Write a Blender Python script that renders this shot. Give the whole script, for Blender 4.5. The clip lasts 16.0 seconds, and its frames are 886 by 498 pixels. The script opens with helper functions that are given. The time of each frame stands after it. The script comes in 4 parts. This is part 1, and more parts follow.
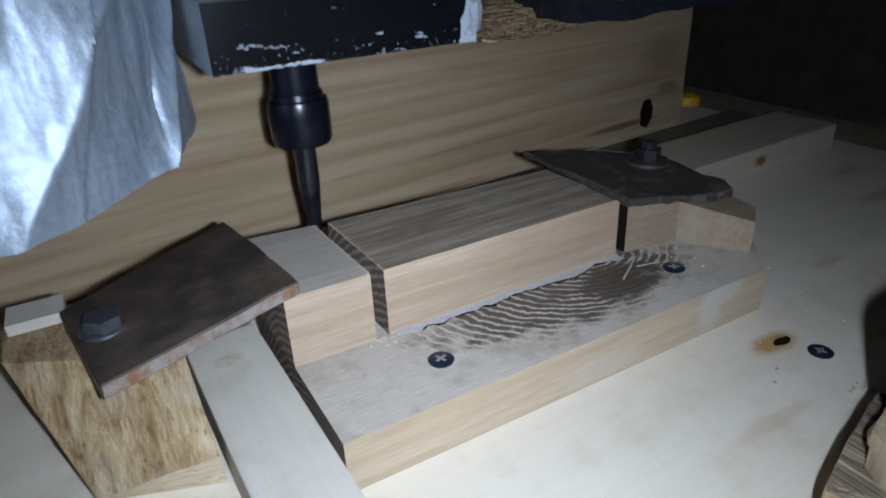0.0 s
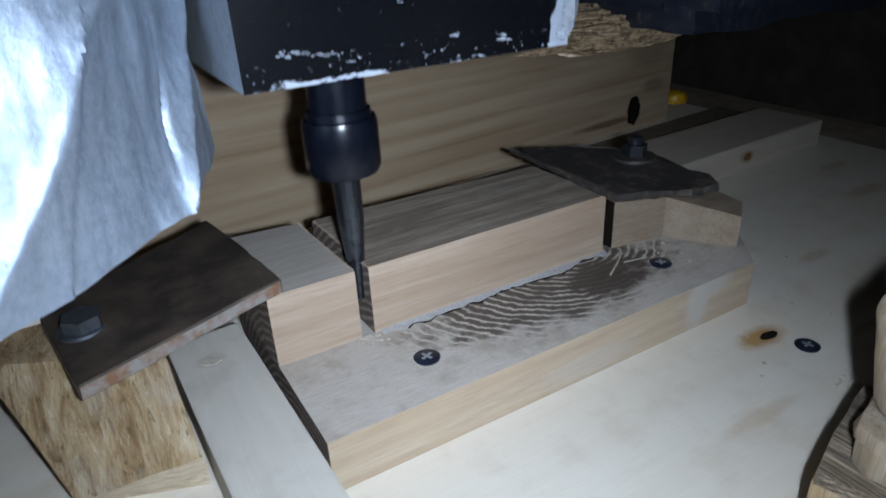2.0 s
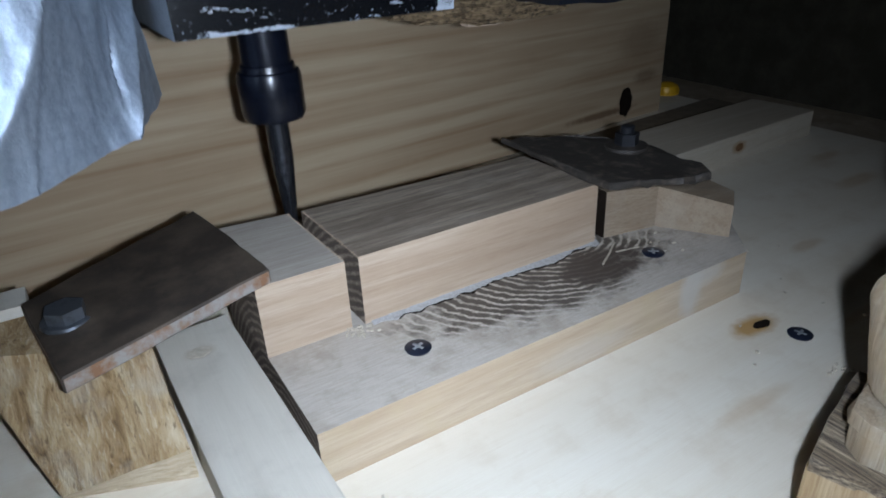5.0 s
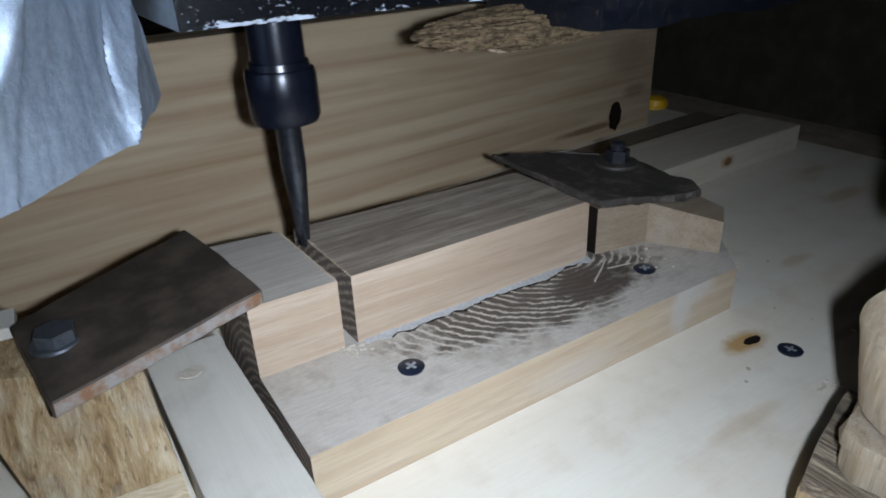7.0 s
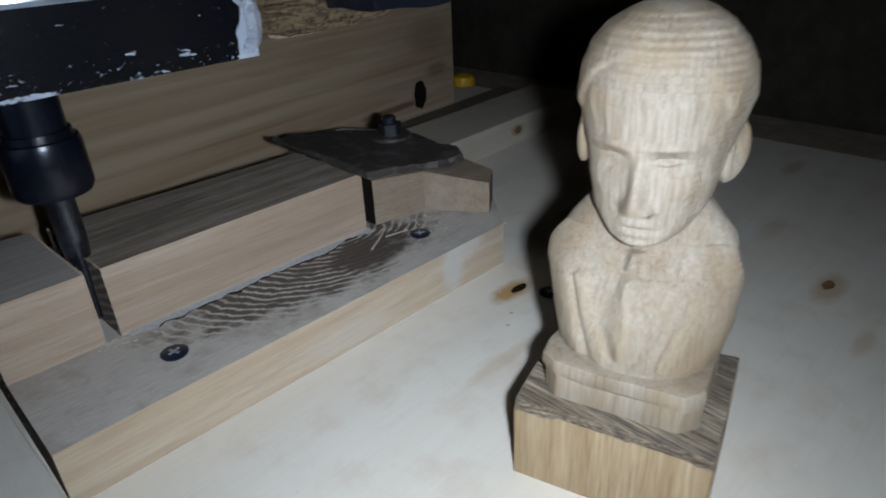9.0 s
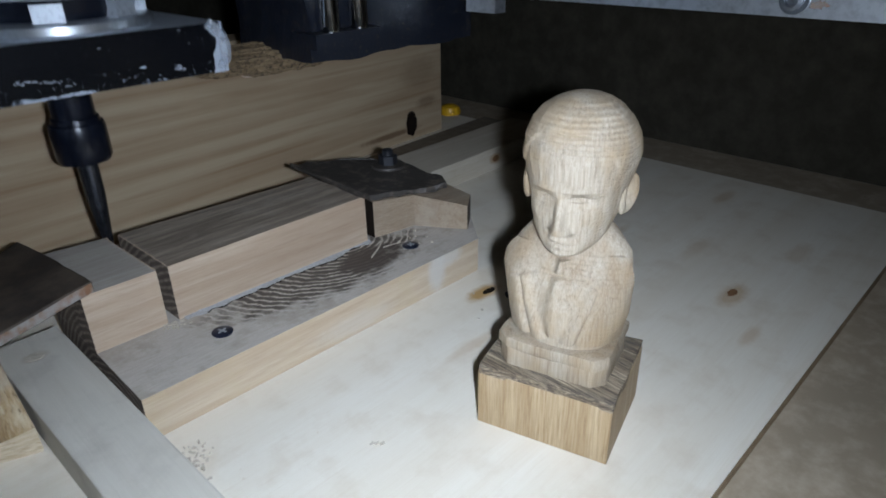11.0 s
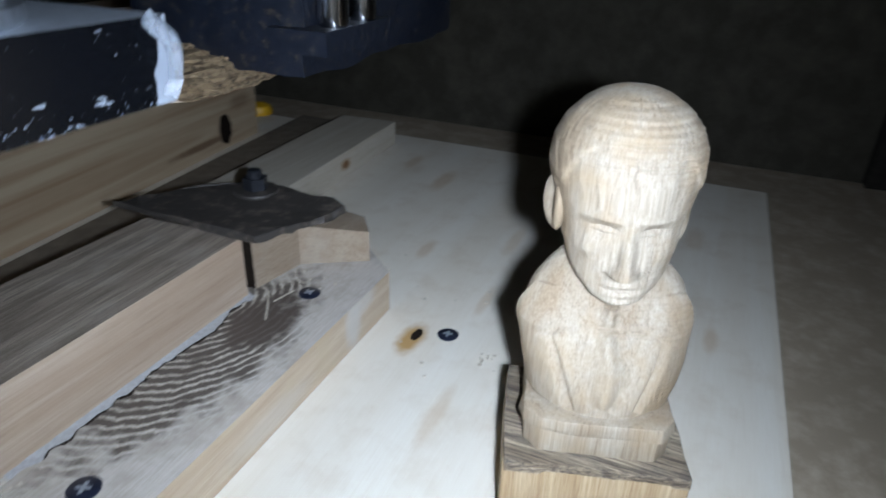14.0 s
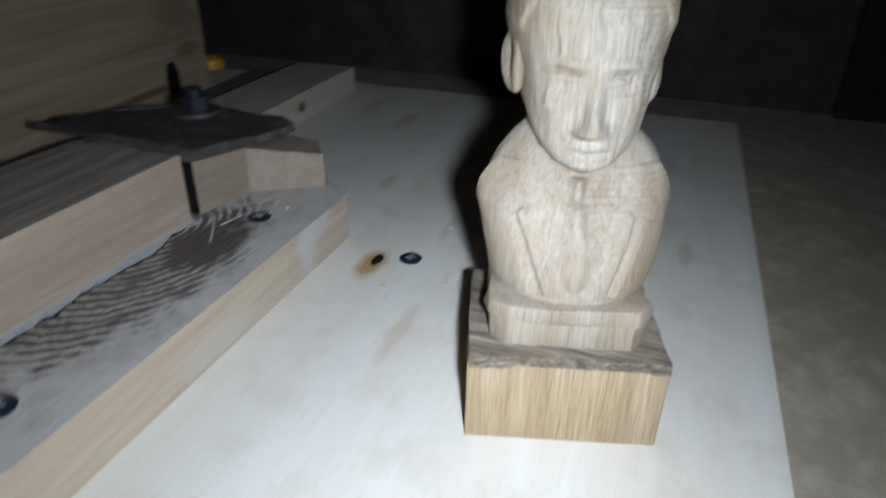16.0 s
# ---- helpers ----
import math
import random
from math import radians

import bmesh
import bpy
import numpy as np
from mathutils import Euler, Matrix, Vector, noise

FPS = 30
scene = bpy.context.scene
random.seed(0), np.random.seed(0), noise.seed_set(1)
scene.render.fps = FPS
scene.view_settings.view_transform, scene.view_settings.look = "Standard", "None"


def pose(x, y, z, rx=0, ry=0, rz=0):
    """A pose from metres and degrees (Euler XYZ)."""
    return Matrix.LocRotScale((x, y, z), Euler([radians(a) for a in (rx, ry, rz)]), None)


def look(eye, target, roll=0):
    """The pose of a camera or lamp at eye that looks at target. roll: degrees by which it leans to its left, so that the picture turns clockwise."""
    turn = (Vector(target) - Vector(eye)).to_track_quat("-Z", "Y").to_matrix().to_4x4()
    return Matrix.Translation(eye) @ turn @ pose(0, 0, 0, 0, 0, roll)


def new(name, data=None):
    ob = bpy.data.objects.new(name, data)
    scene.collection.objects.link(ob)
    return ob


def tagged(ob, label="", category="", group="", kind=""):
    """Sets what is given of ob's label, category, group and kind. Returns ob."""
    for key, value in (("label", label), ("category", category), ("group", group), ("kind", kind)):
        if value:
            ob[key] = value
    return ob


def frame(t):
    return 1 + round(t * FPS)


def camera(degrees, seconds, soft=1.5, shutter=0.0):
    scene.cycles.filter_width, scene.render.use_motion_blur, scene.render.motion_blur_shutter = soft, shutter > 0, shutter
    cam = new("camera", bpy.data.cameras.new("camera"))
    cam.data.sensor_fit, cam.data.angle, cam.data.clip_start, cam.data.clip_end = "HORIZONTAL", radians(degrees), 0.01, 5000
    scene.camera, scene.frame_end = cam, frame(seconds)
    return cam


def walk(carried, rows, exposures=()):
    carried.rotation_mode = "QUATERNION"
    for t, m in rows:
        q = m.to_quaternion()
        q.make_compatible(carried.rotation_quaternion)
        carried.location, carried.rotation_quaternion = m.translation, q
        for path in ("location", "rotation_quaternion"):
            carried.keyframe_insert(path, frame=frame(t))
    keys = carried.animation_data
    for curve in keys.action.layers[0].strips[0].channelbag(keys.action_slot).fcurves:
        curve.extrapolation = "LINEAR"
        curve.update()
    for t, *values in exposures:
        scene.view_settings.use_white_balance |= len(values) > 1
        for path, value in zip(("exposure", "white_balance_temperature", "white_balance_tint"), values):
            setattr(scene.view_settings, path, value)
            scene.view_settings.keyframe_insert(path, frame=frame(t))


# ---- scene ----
U = 0.055  # lengths of things are in modules of 55 mm (a third of the stock's length); the camera's rows are in metres
cam = camera(68.8, 16.0, soft=1.8, shutter=0.55)
PATH = [
    (0, (-0.201, -0.122, 0.133), (0.663, 1.445, -0.761), -2.7),
    (0.5, (-0.199, -0.121, 0.132), (0.682, 1.441, -0.752), -2.8),
    (1, (-0.2, -0.121, 0.131), (0.685, 1.436, -0.758), -2.6),
    (1.5, (-0.199, -0.123, 0.132), (0.676, 1.439, -0.761), -3.0),
    (2, (-0.199, -0.122, 0.131), (0.689, 1.432, -0.762), -2.8),
    (2.5, (-0.199, -0.121, 0.13), (0.701, 1.426, -0.761), -2.9),
    (3, (-0.199, -0.122, 0.13), (0.701, 1.424, -0.765), -2.8),
    (3.5, (-0.199, -0.121, 0.13), (0.707, 1.424, -0.76), -2.8),
    (4, (-0.198, -0.121, 0.129), (0.708, 1.42, -0.767), -2.9),
    (6.5, (-0.198, -0.122, 0.128), (0.702, 1.416, -0.78), -2.7),
    (7, (-0.198, -0.12, 0.131), (0.739, 1.412, -0.751), -2.5),
    (7.5, (-0.194, -0.122, 0.129), (0.762, 1.384, -0.775), -2.8),
    (8, (-0.185, -0.126, 0.124), (0.845, 1.339, -0.767), -3.5),
    (8.5, (-0.178, -0.134, 0.122), (0.975, 1.233, -0.773), -3.0),
    (9, (-0.1765, -0.1485, 0.127), (1.054, 1.130, -0.798), -2.9),
    (11.5, (-0.219, -0.192, 0.157), (1.061, 1.072, -0.717), -1.1),
    (12, (-0.218, -0.194, 0.159), (1.067, 1.076, -0.698), -1.3),
    (12.5, (-0.216, -0.188, 0.158), (1.068, 1.085, -0.698), -1.4),
    (13, (-0.212, -0.167, 0.156), (1.123, 1.055, -0.693), -0.6),
    (13.5, (-0.206, -0.122, 0.141), (1.259, 0.898, -0.76), 0.5),
    (14, (-0.198, -0.101, 0.141), (1.457, 0.557, -0.768), 2.0),
    (14.5, (-0.194, -0.086, 0.136), (1.538, 0.375, -0.752), 1.6),
    (15, (-0.19, -0.085, 0.131), (1.569, 0.24, -0.764), 1.8),
    (15.5, (-0.192, -0.088, 0.127), (1.558, 0.227, -0.788), 1.1),
    (16, (-0.194, -0.105, 0.113), (1.47, 0.47, -0.836), 1.0),
]


def scaled(p):
    return tuple(U * c for c in p)


EYES = [(t, look(e, g, r)) for t, e, g, r in PATH]
walk(cam, EYES, [(0, -0.25, 6480, 9), (2.5, -0.6, 6330, 9), (3, -0.7, 6320, 9), (3.5, -0.58, 6300, 9), (7, -0.2, 6620, 9), (8, -0.3, 6600, 9), (8.5, -0.6, 6580, 9), (9, -0.65, 6580, 9), (11.5, 0.4, 6500, 9), (12.5, 0.4, 6500, 9), (13, 0.48, 6430, 9), (13.5, 0.05, 6350, 9), (14.5, 0.12, 6230, 9), (15, -0.12, 6230, 9), (15.5, -0.17, 6350, 9), (16, -0.52, 6300, 9)])

# ---- light: the torch beside the lens lights the whole dark workshop ----
world = bpy.data.worlds.new("workshop")
scene.world = world
world.use_nodes = True
world.node_tree.nodes["Background"].inputs[0].default_value = (0.6, 0.7, 1.0, 1)
world.node_tree.nodes["Background"].inputs[1].default_value = 0.0003
TORCH = 5200.0
TORCH_OFFSET = pose(0.014, -0.002, 0.005, -3, 5, 0)


# ---- materials ----
def nodes_of(name):
    m = bpy.data.materials.new(name)
    m.use_nodes = True
    nt = m.node_tree
    return m, nt, nt.nodes["Principled BSDF"]


def node(nt, kind, **inputs):
    n = nt.nodes.new(kind)
    for k, v in inputs.items():
        n.inputs[k.replace("_", " ")].default_value = v
    return n


def ramp(nt, src, stops):
    r = nt.nodes.new("ShaderNodeValToRGB")
    e = r.color_ramp.elements
    while len(e) < len(stops):
        e.new(0.5)
    for el, (p, c) in zip(e, stops):
        el.position = p
        el.color = (*c, 1) if len(c) == 3 else c
    nt.links.new(src, r.inputs[0])
    return r.outputs[0]


def mix(nt, fac, a, b, mode="MIX"):
    n = nt.nodes.new("ShaderNodeMix")
    n.data_type, n.blend_type = "RGBA", mode
    for sock, v in ((n.inputs[0], fac), (n.inputs[6], a), (n.inputs[7], b)):
        if isinstance(v, (int, float)):
            sock.default_value = v
        elif isinstance(v, tuple):
            sock.default_value = (*v, 1)
        else:
            nt.links.new(v, sock)
    return n.outputs[2]


def coords(nt, scale=(1, 1, 1), rot=(0, 0, 0), loc=(0, 0, 0)):
    tc = nt.nodes.new("ShaderNodeTexCoord")
    mp = nt.nodes.new("ShaderNodeMapping")
    mp.inputs["Scale"].default_value = scale
    mp.inputs["Rotation"].default_value = [radians(a) for a in rot]
    mp.inputs["Location"].default_value = loc
    nt.links.new(tc.outputs["Object"], mp.inputs[0])
    return mp.outputs[0]


def noise_tex(nt, vec, scale, detail=4.0, rough=0.6, distort=0.0):
    n = node(nt, "ShaderNodeTexNoise", Scale=scale, Detail=detail, Roughness=rough, Distortion=distort)
    nt.links.new(vec, n.inputs["Vector"])
    return n.outputs["Fac"]


def bump(nt, bsdf, height, strength, distance=0.0006):
    b = node(nt, "ShaderNodeBump", Strength=strength, Distance=distance)
    nt.links.new(height, b.inputs["Height"])
    nt.links.new(b.outputs[0], bsdf.inputs["Normal"])


def wood(name, pale, mid, deep, along="x", ring=260.0, ring_mix=0.5, fibre_mix=0.45, rough=0.62, relief=0.35,
         stain=(0.35, 0.28, 0.2), stain_mix=0.25, wobble=4.0, tilt=(0, 0, 0), centre=(0, 0, 0), rings=False, ring_lo=0.35, ring_hi=0.95, spots=(), spot_tone=(0.3, 0.16, 0.06)):
    """Sawn timber: uneven growth bands, fibres along one axis, soft stains and knots."""
    m, nt, b = nodes_of(name)
    k = {"x": (0.06, 1, 1), "y": (1, 0.06, 1), "z": (1, 1, 0.06)}[along]
    band = coords(nt, k, tilt, centre)
    w = node(nt, "ShaderNodeTexWave", Scale=ring, Distortion=wobble, Detail=3.0, Detail_Scale=0.8, Detail_Roughness=0.6)
    w.wave_type = "RINGS" if rings else "BANDS"
    if rings:
        w.rings_direction = along.upper()
    else:
        w.bands_direction = "Z" if along != "z" else "X"
    nt.links.new(band, w.inputs["Vector"])
    uneven = noise_tex(nt, coords(nt, tuple(0.05 if c < 1 else 1 for c in k), tilt), ring * 3.2, 4.0, 0.6, 0.4)
    fibre = noise_tex(nt, coords(nt, tuple(0.03 if c < 1 else 1 for c in k), tilt), 2100.0, 5.0, 0.7)
    hatch = noise_tex(nt, coords(nt, tuple(0.06 if c < 1 else 1 for c in k), (tilt[0], tilt[1], tilt[2] + 2.0)), 800.0, 4.0, 0.7)
    blot = noise_tex(nt, coords(nt), 55.0, 5.0, 0.62)
    c = ramp(nt, w.outputs["Fac"], [(ring_lo, mid), (ring_hi, pale)])
    c = mix(nt, ramp(nt, uneven, [(0.35, (1, 1, 1)), (0.65, (1 - ring_mix,) * 3)]), c, pale) if not rings else c
    c = mix(nt, ramp(nt, uneven, [(0.40, (0, 0, 0)), (0.62, (ring_mix,) * 3)]), c, mid)
    c = mix(nt, ramp(nt, fibre, [(0.40, (fibre_mix,) * 3), (0.60, (0, 0, 0))]), c, deep)
    c = mix(nt, ramp(nt, hatch, [(0.36, (fibre_mix,) * 3), (0.48, (0, 0, 0))]), c, deep)
    c = mix(nt, ramp(nt, blot, [(0.5, (0, 0, 0)), (0.78, (stain_mix,) * 3)]), c, stain)
    for x, y, z, rx, ry, rz, strength in spots:
        g = node(nt, "ShaderNodeTexGradient")
        g.gradient_type = "SPHERICAL"
        sc = (1 / (U * rx), 1 / (U * ry), 1 / (U * rz))
        nt.links.new(coords(nt, sc, (0, 0, 0), (-x / rx, -y / ry, -z / rz)), g.inputs[0])
        wav = node(nt, "ShaderNodeMath")
        wav.operation = "MULTIPLY_ADD"
        wav.inputs[1].default_value = 0.5
        nt.links.new(noise_tex(nt, coords(nt), 260.0, 4.0, 0.6), wav.inputs[0])
        nt.links.new(g.outputs["Fac"], wav.inputs[2])
        c = mix(nt, ramp(nt, wav.outputs[0], [(0.35, (0, 0, 0)), (0.85, (strength,) * 3)]), c, spot_tone)
    nt.links.new(c, b.inputs["Base Color"])
    b.inputs["Roughness"].default_value = rough
    b.inputs["Specular IOR Level"].default_value = 0.3
    both = node(nt, "ShaderNodeMath")
    nt.links.new(fibre, both.inputs[0])
    nt.links.new(hatch, both.inputs[1])
    bump(nt, b, both.outputs[0], relief)
    return m


def plain(name, base, rough=0.5, metal=0.0, second=None, scale=300.0, amount=(0.45, 0.7), relief=0.15, spec=0.5, detail=5.0, second_rough=None):
    """Painted, metal or plastic surface with specks of a second tone."""
    m, nt, b = nodes_of(name)
    v = coords(nt)
    n = noise_tex(nt, v, scale, detail, 0.65)
    big = noise_tex(nt, v, scale * 0.13, 4.0, 0.6)
    second = second or tuple(c * 0.7 for c in base)
    c = mix(nt, ramp(nt, n, [(amount[0], (0, 0, 0)), (amount[1], (1, 1, 1))]), base, second)
    c = mix(nt, ramp(nt, big, [(0.4, (0, 0, 0)), (0.8, (0.35,) * 3)]), c, tuple(x * 0.6 for x in base))
    nt.links.new(c, b.inputs["Base Color"])
    if second_rough is not None:
        rr = node(nt, "ShaderNodeMapRange", To_Min=rough, To_Max=second_rough)
        nt.links.new(n, rr.inputs["Value"])
        nt.links.new(rr.outputs[0], b.inputs["Roughness"])
    else:
        b.inputs["Roughness"].default_value = rough
    b.inputs["Metallic"].default_value = metal
    b.inputs["Specular IOR Level"].default_value = spec
    bump(nt, b, n, relief, 0.0004)
    return m


M_PLY = wood("birch plywood", (0.735, 0.685, 0.59), (0.67, 0.595, 0.48), (0.61, 0.525, 0.405), "x", 14, 0.5, 0.18, 0.5, 0.10,
             (0.56, 0.46, 0.34), 0.6, 6.0, spots=[(-0.27, -0.30, 0, 0.26, 0.12, 0.3, 1.0), (1.10, -1.86, 0, 0.30, 0.13, 0.3, 0.6), (1.75, -1.25, 0, 0.45, 0.10, 0.3, 0.25),
                (2.6, 0.65, 0, 0.45, 0.12, 0.3, 0.45), (1.0, 0.15, 0, 0.25, 0.08, 0.3, 0.4), (2.3, -2.0, 0, 0.35, 0.12, 0.3, 0.3), (-0.9, -0.75, 0, 0.4, 0.07, 0.3, 0.3),
                (0.4, -0.6, 0, 0.3, 0.06, 0.3, 0.35), (1.5, -0.5, 0, 0.4, 0.08, 0.3, 0.3), (3.2, -0.9, 0, 0.35, 0.1, 0.3, 0.4), (0.6, -2.2, 0, 0.25, 0.07, 0.3, 0.4),
                (3.0, 1.2, 0, 0.3, 0.1, 0.3, 0.4)],
             spot_tone=(0.44, 0.27, 0.11))
M_PLY_EDGE = wood("plywood edge", (0.45, 0.33, 0.2), (0.25, 0.17, 0.1), (0.15, 0.1, 0.06), "x", 900, 0.9, 0.3)
M_PINE = wood("pine board", (0.46, 0.36, 0.24), (0.25, 0.14, 0.068), (0.36, 0.26, 0.16), "x", 30, 0.45, 0.14, 0.6, 0.08,
              (0.46, 0.33, 0.21), 0.3, 7.0, (0, 2.2, 0), (0, 0, 0.3), ring_lo=0.0, ring_hi=0.30,
              spots=[(-0.70, 0, 0.23, 0.16, 0.3, 0.2, 1.0), (-1.15, 0, 0.16, 0.8, 0.3, 0.06, 0.8), (-0.5, 0, 0.95, 0.5, 0.3, 0.3, 0.3), (-0.35, 0, 0.5, 0.3, 0.3, 0.12, 0.5)], spot_tone=(0.13, 0.07, 0.035))
M_BATTEN = wood("planed spruce batten", (0.54, 0.49, 0.405), (0.465, 0.405, 0.31), (0.355, 0.295, 0.22), "x", 60, 0.5, 0.25, 0.6, 0.12,
                spots=[(2.2, 1.64, 0.15, 0.16, 0.2, 0.09, 0.7)])
M_BATTEN_Y = wood("dusty spruce batten", (0.56, 0.525, 0.455), (0.50, 0.46, 0.39), (0.37, 0.33, 0.28), "y", 40, 0.4, 0.10, 0.8, 0.12,
                  (0.36, 0.33, 0.28), 0.6, spots=[(-3.29, 0.98, 0.30, 0.11, 0.08, 0.2, 0.55)], spot_tone=(0.33, 0.25, 0.16))
M_OAK = wood("sawn oak flank", (0.46, 0.36, 0.27), (0.34, 0.24, 0.165), (0.24, 0.16, 0.105), "x", 40, 0.55, 0.28, 0.62, 0.2,
             (0.44, 0.34, 0.23), 0.4, 9.0, (0, 3, 0))
M_LEDGE_SIDE = wood("dusted oak flank", (0.52, 0.43, 0.32), (0.41, 0.31, 0.21), (0.30, 0.21, 0.14), "x", 40, 0.55, 0.28, 0.62, 0.2,
                    (0.44, 0.36, 0.22), 0.5, 9.0, (0, 3, 0), spots=[(-0.52, 0, 0.20, 0.14, 0.3, 0.3, 0.8), (-0.36, 0, 0.28, 0.2, 0.3, 0.12, 0.7), (-1.4, 0, 0.1, 0.5, 0.3, 0.12, 0.35)],
                    spot_tone=(0.50, 0.48, 0.44))
M_OAK_TOP = wood("weathered oak top", (0.40, 0.33, 0.255), (0.21, 0.165, 0.125), (0.105, 0.08, 0.06), "x", 90, 0.75, 0.6, 0.65, 0.4,
                 (0.40, 0.35, 0.30), 0.4, 6.0)
M_OAK_END = wood("oak end grain", (0.40, 0.33, 0.26), (0.12, 0.09, 0.07), (0.07, 0.05, 0.04), "x", 110, 0.5, 0.5, 0.75, 0.5,
                 rings=True, centre=(0, -0.02, 0.03))
M_LEFTOP = wood("grey oak top", (0.43, 0.39, 0.34), (0.34, 0.30, 0.26), (0.25, 0.21, 0.17), "x", 80, 0.5, 0.45, 0.65, 0.3)
M_SAWN = wood("sawn end grain", (0.72, 0.63, 0.48), (0.50, 0.39, 0.25), (0.40, 0.29, 0.17), "x", 150, 0.5, 0.35, 0.7, 0.5, wobble=2.0, tilt=(0, 0, 12), ring_lo=0.5, ring_hi=0.8)
M_STATUE = wood("carved oak", (0.43, 0.365, 0.28), (0.29, 0.21, 0.13), (0.13, 0.085, 0.046), "z", 34, 0.6, 0.34, 0.7, 0.55,
                (0.33, 0.23, 0.125), 0.85, 5.0)
M_STATUE_BASE = wood("golden oak", (0.48, 0.365, 0.225), (0.34, 0.23, 0.12), (0.22, 0.14, 0.07), "z", 60, 0.6, 0.55, 0.55, 0.35)
M_STATUE_TOP = wood("rough dark oak", (0.50, 0.40, 0.28), (0.20, 0.145, 0.09), (0.05, 0.038, 0.03), "y", 75, 0.8, 0.8, 0.8, 1.0, (0.03, 0.028, 0.032), 0.9, 16, (0, 0, 9))
M_STEEL_RUST = plain("rusty flat steel", (0.042, 0.032, 0.025), 0.45, 0.3, (0.15, 0.112, 0.08), 70, (0.42, 0.75), 0.55, second_rough=0.8, detail=9.0)
M_RUST_EDGE = plain("rusty cut edge", (0.26, 0.24, 0.22), 0.6, 0.2, (0.20, 0.10, 0.05), 200, (0.4, 0.6), 0.6)
M_STEEL_DARK = plain("dark scrap steel", (0.04, 0.034, 0.029), 0.6, 0.2, (0.15, 0.12, 0.095), 190, (0.52, 0.72), 0.9)
M_BOLT = plain("dull bolt", (0.21, 0.23, 0.26), 0.28, 0.8, (0.10, 0.10, 0.11), 260, (0.5, 0.75), 0.2)
M_BLACK_BOLT = plain("black bolt", (0.03, 0.032, 0.038), 0.35, 0.5)
M_SCREW = plain("blued screw", (0.022, 0.028, 0.05), 0.28, 0.4, (0.014, 0.018, 0.03))
M_BLACK_METAL = plain("black tool steel", (0.006, 0.008, 0.015), 0.26, 0.2, (0.004, 0.005, 0.010), 400)
M_CARBIDE = plain("cutter steel", (0.10, 0.11, 0.13), 0.25, 0.9, (0.05, 0.05, 0.06), 500)
M_ALU = plain("dusty aluminium", (0.42, 0.46, 0.5), 0.45, 0.5, (0.2, 0.22, 0.25), 500, (0.5, 0.75), 0.3)
M_BRIGHT = plain("bright aluminium", (0.72, 0.76, 0.8), 0.3, 0.9, (0.5, 0.53, 0.56), 250)
M_PALE = plain("pale scuffed aluminium", (0.52, 0.57, 0.63), 0.5, 0.2, (0.38, 0.42, 0.47), 300)
M_FILM = plain("cloudy plastic film", (0.55, 0.60, 0.68), 0.3, 0.0, (0.3, 0.34, 0.4), 200, (0.4, 0.65), 0.6)
M_FILM.node_tree.nodes["Principled BSDF"].inputs["Alpha"].default_value = 0.38
M_CHROME = plain("chrome rod", (0.8, 0.82, 0.85), 0.12, 1.0, (0.7, 0.72, 0.75), 300, relief=0.02)
M_WHITE = plain("white smear", (0.62, 0.64, 0.66), 0.6, 0.0, (0.4, 0.42, 0.45), 300)
M_BLACK = plain("glossy black wrap", (0.006, 0.008, 0.014), 0.16, 0.0, (0.06, 0.046, 0.03), 420, (0.56, 0.76), 0.6, second_rough=0.7)
M_FOAM = plain("caked tan foam", (0.22, 0.155, 0.09), 0.9, 0.0, (0.04, 0.03, 0.02), 520, (0.46, 0.66), 0.8, 0.2, detail=8.0)
M_SCRATCH = plain("bared grey metal", (0.30, 0.33, 0.37), 0.5, 0.6, (0.18, 0.20, 0.23), 900)
M_TAPE = plain("silver duct tape", (0.37, 0.435, 0.52), 0.36, 0.55, (0.28, 0.34, 0.42), 420, (0.4, 0.7), 0.7, second_rough=0.56)
M_BENCH = plain("dusty brown bench", (0.33, 0.265, 0.19), 0.85, 0.0, (0.48, 0.395, 0.295), 90, (0.45, 0.75), 0.5, 0.2)
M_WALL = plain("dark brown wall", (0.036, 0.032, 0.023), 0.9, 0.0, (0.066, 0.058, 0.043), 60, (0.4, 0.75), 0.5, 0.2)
M_HARDBOARD = plain("dark brown hardboard", (0.16, 0.13, 0.095), 0.8, 0.0, (0.22, 0.18, 0.135), 120, (0.4, 0.7), 0.4, 0.2)
M_WALLBOARD = plain("dusty wall board", (0.085, 0.076, 0.060), 0.9, 0.0, (0.14, 0.125, 0.10), 70, (0.4, 0.75), 0.5, 0.2)
# the oak flank's tones, greyed by dust and darkened to stand in for shade
M_OAK_DUSTY_SHADED = wood("dusty oak darkened for shade", (0.34, 0.27, 0.195), (0.25, 0.18, 0.12), (0.17, 0.12, 0.08), "x", 40, 0.55, 0.35, 0.7, 0.3,
                    (0.36, 0.31, 0.25), 0.5, 9.0, (0, 3, 0))
# near black all over, darker than the wall behind it
M_POST = plain("near-black timber", (0.012, 0.010, 0.008), 0.9, 0.0, (0.03, 0.026, 0.02), 90, (0.4, 0.7), 0.5, 0.2)
M_DARK = plain("knot, edge and gap-shade dark", (0.015, 0.01, 0.007), 0.9, spec=0.1)
M_KNOT = plain("brown knot", (0.22, 0.11, 0.045), 0.8, 0.0, (0.10, 0.05, 0.02), 400)
M_YELLOW = plain("yellow plastic", (0.75, 0.42, 0.02), 0.4)
M_CHIP = plain("pale wood chip", (0.52, 0.46, 0.37), 0.8)
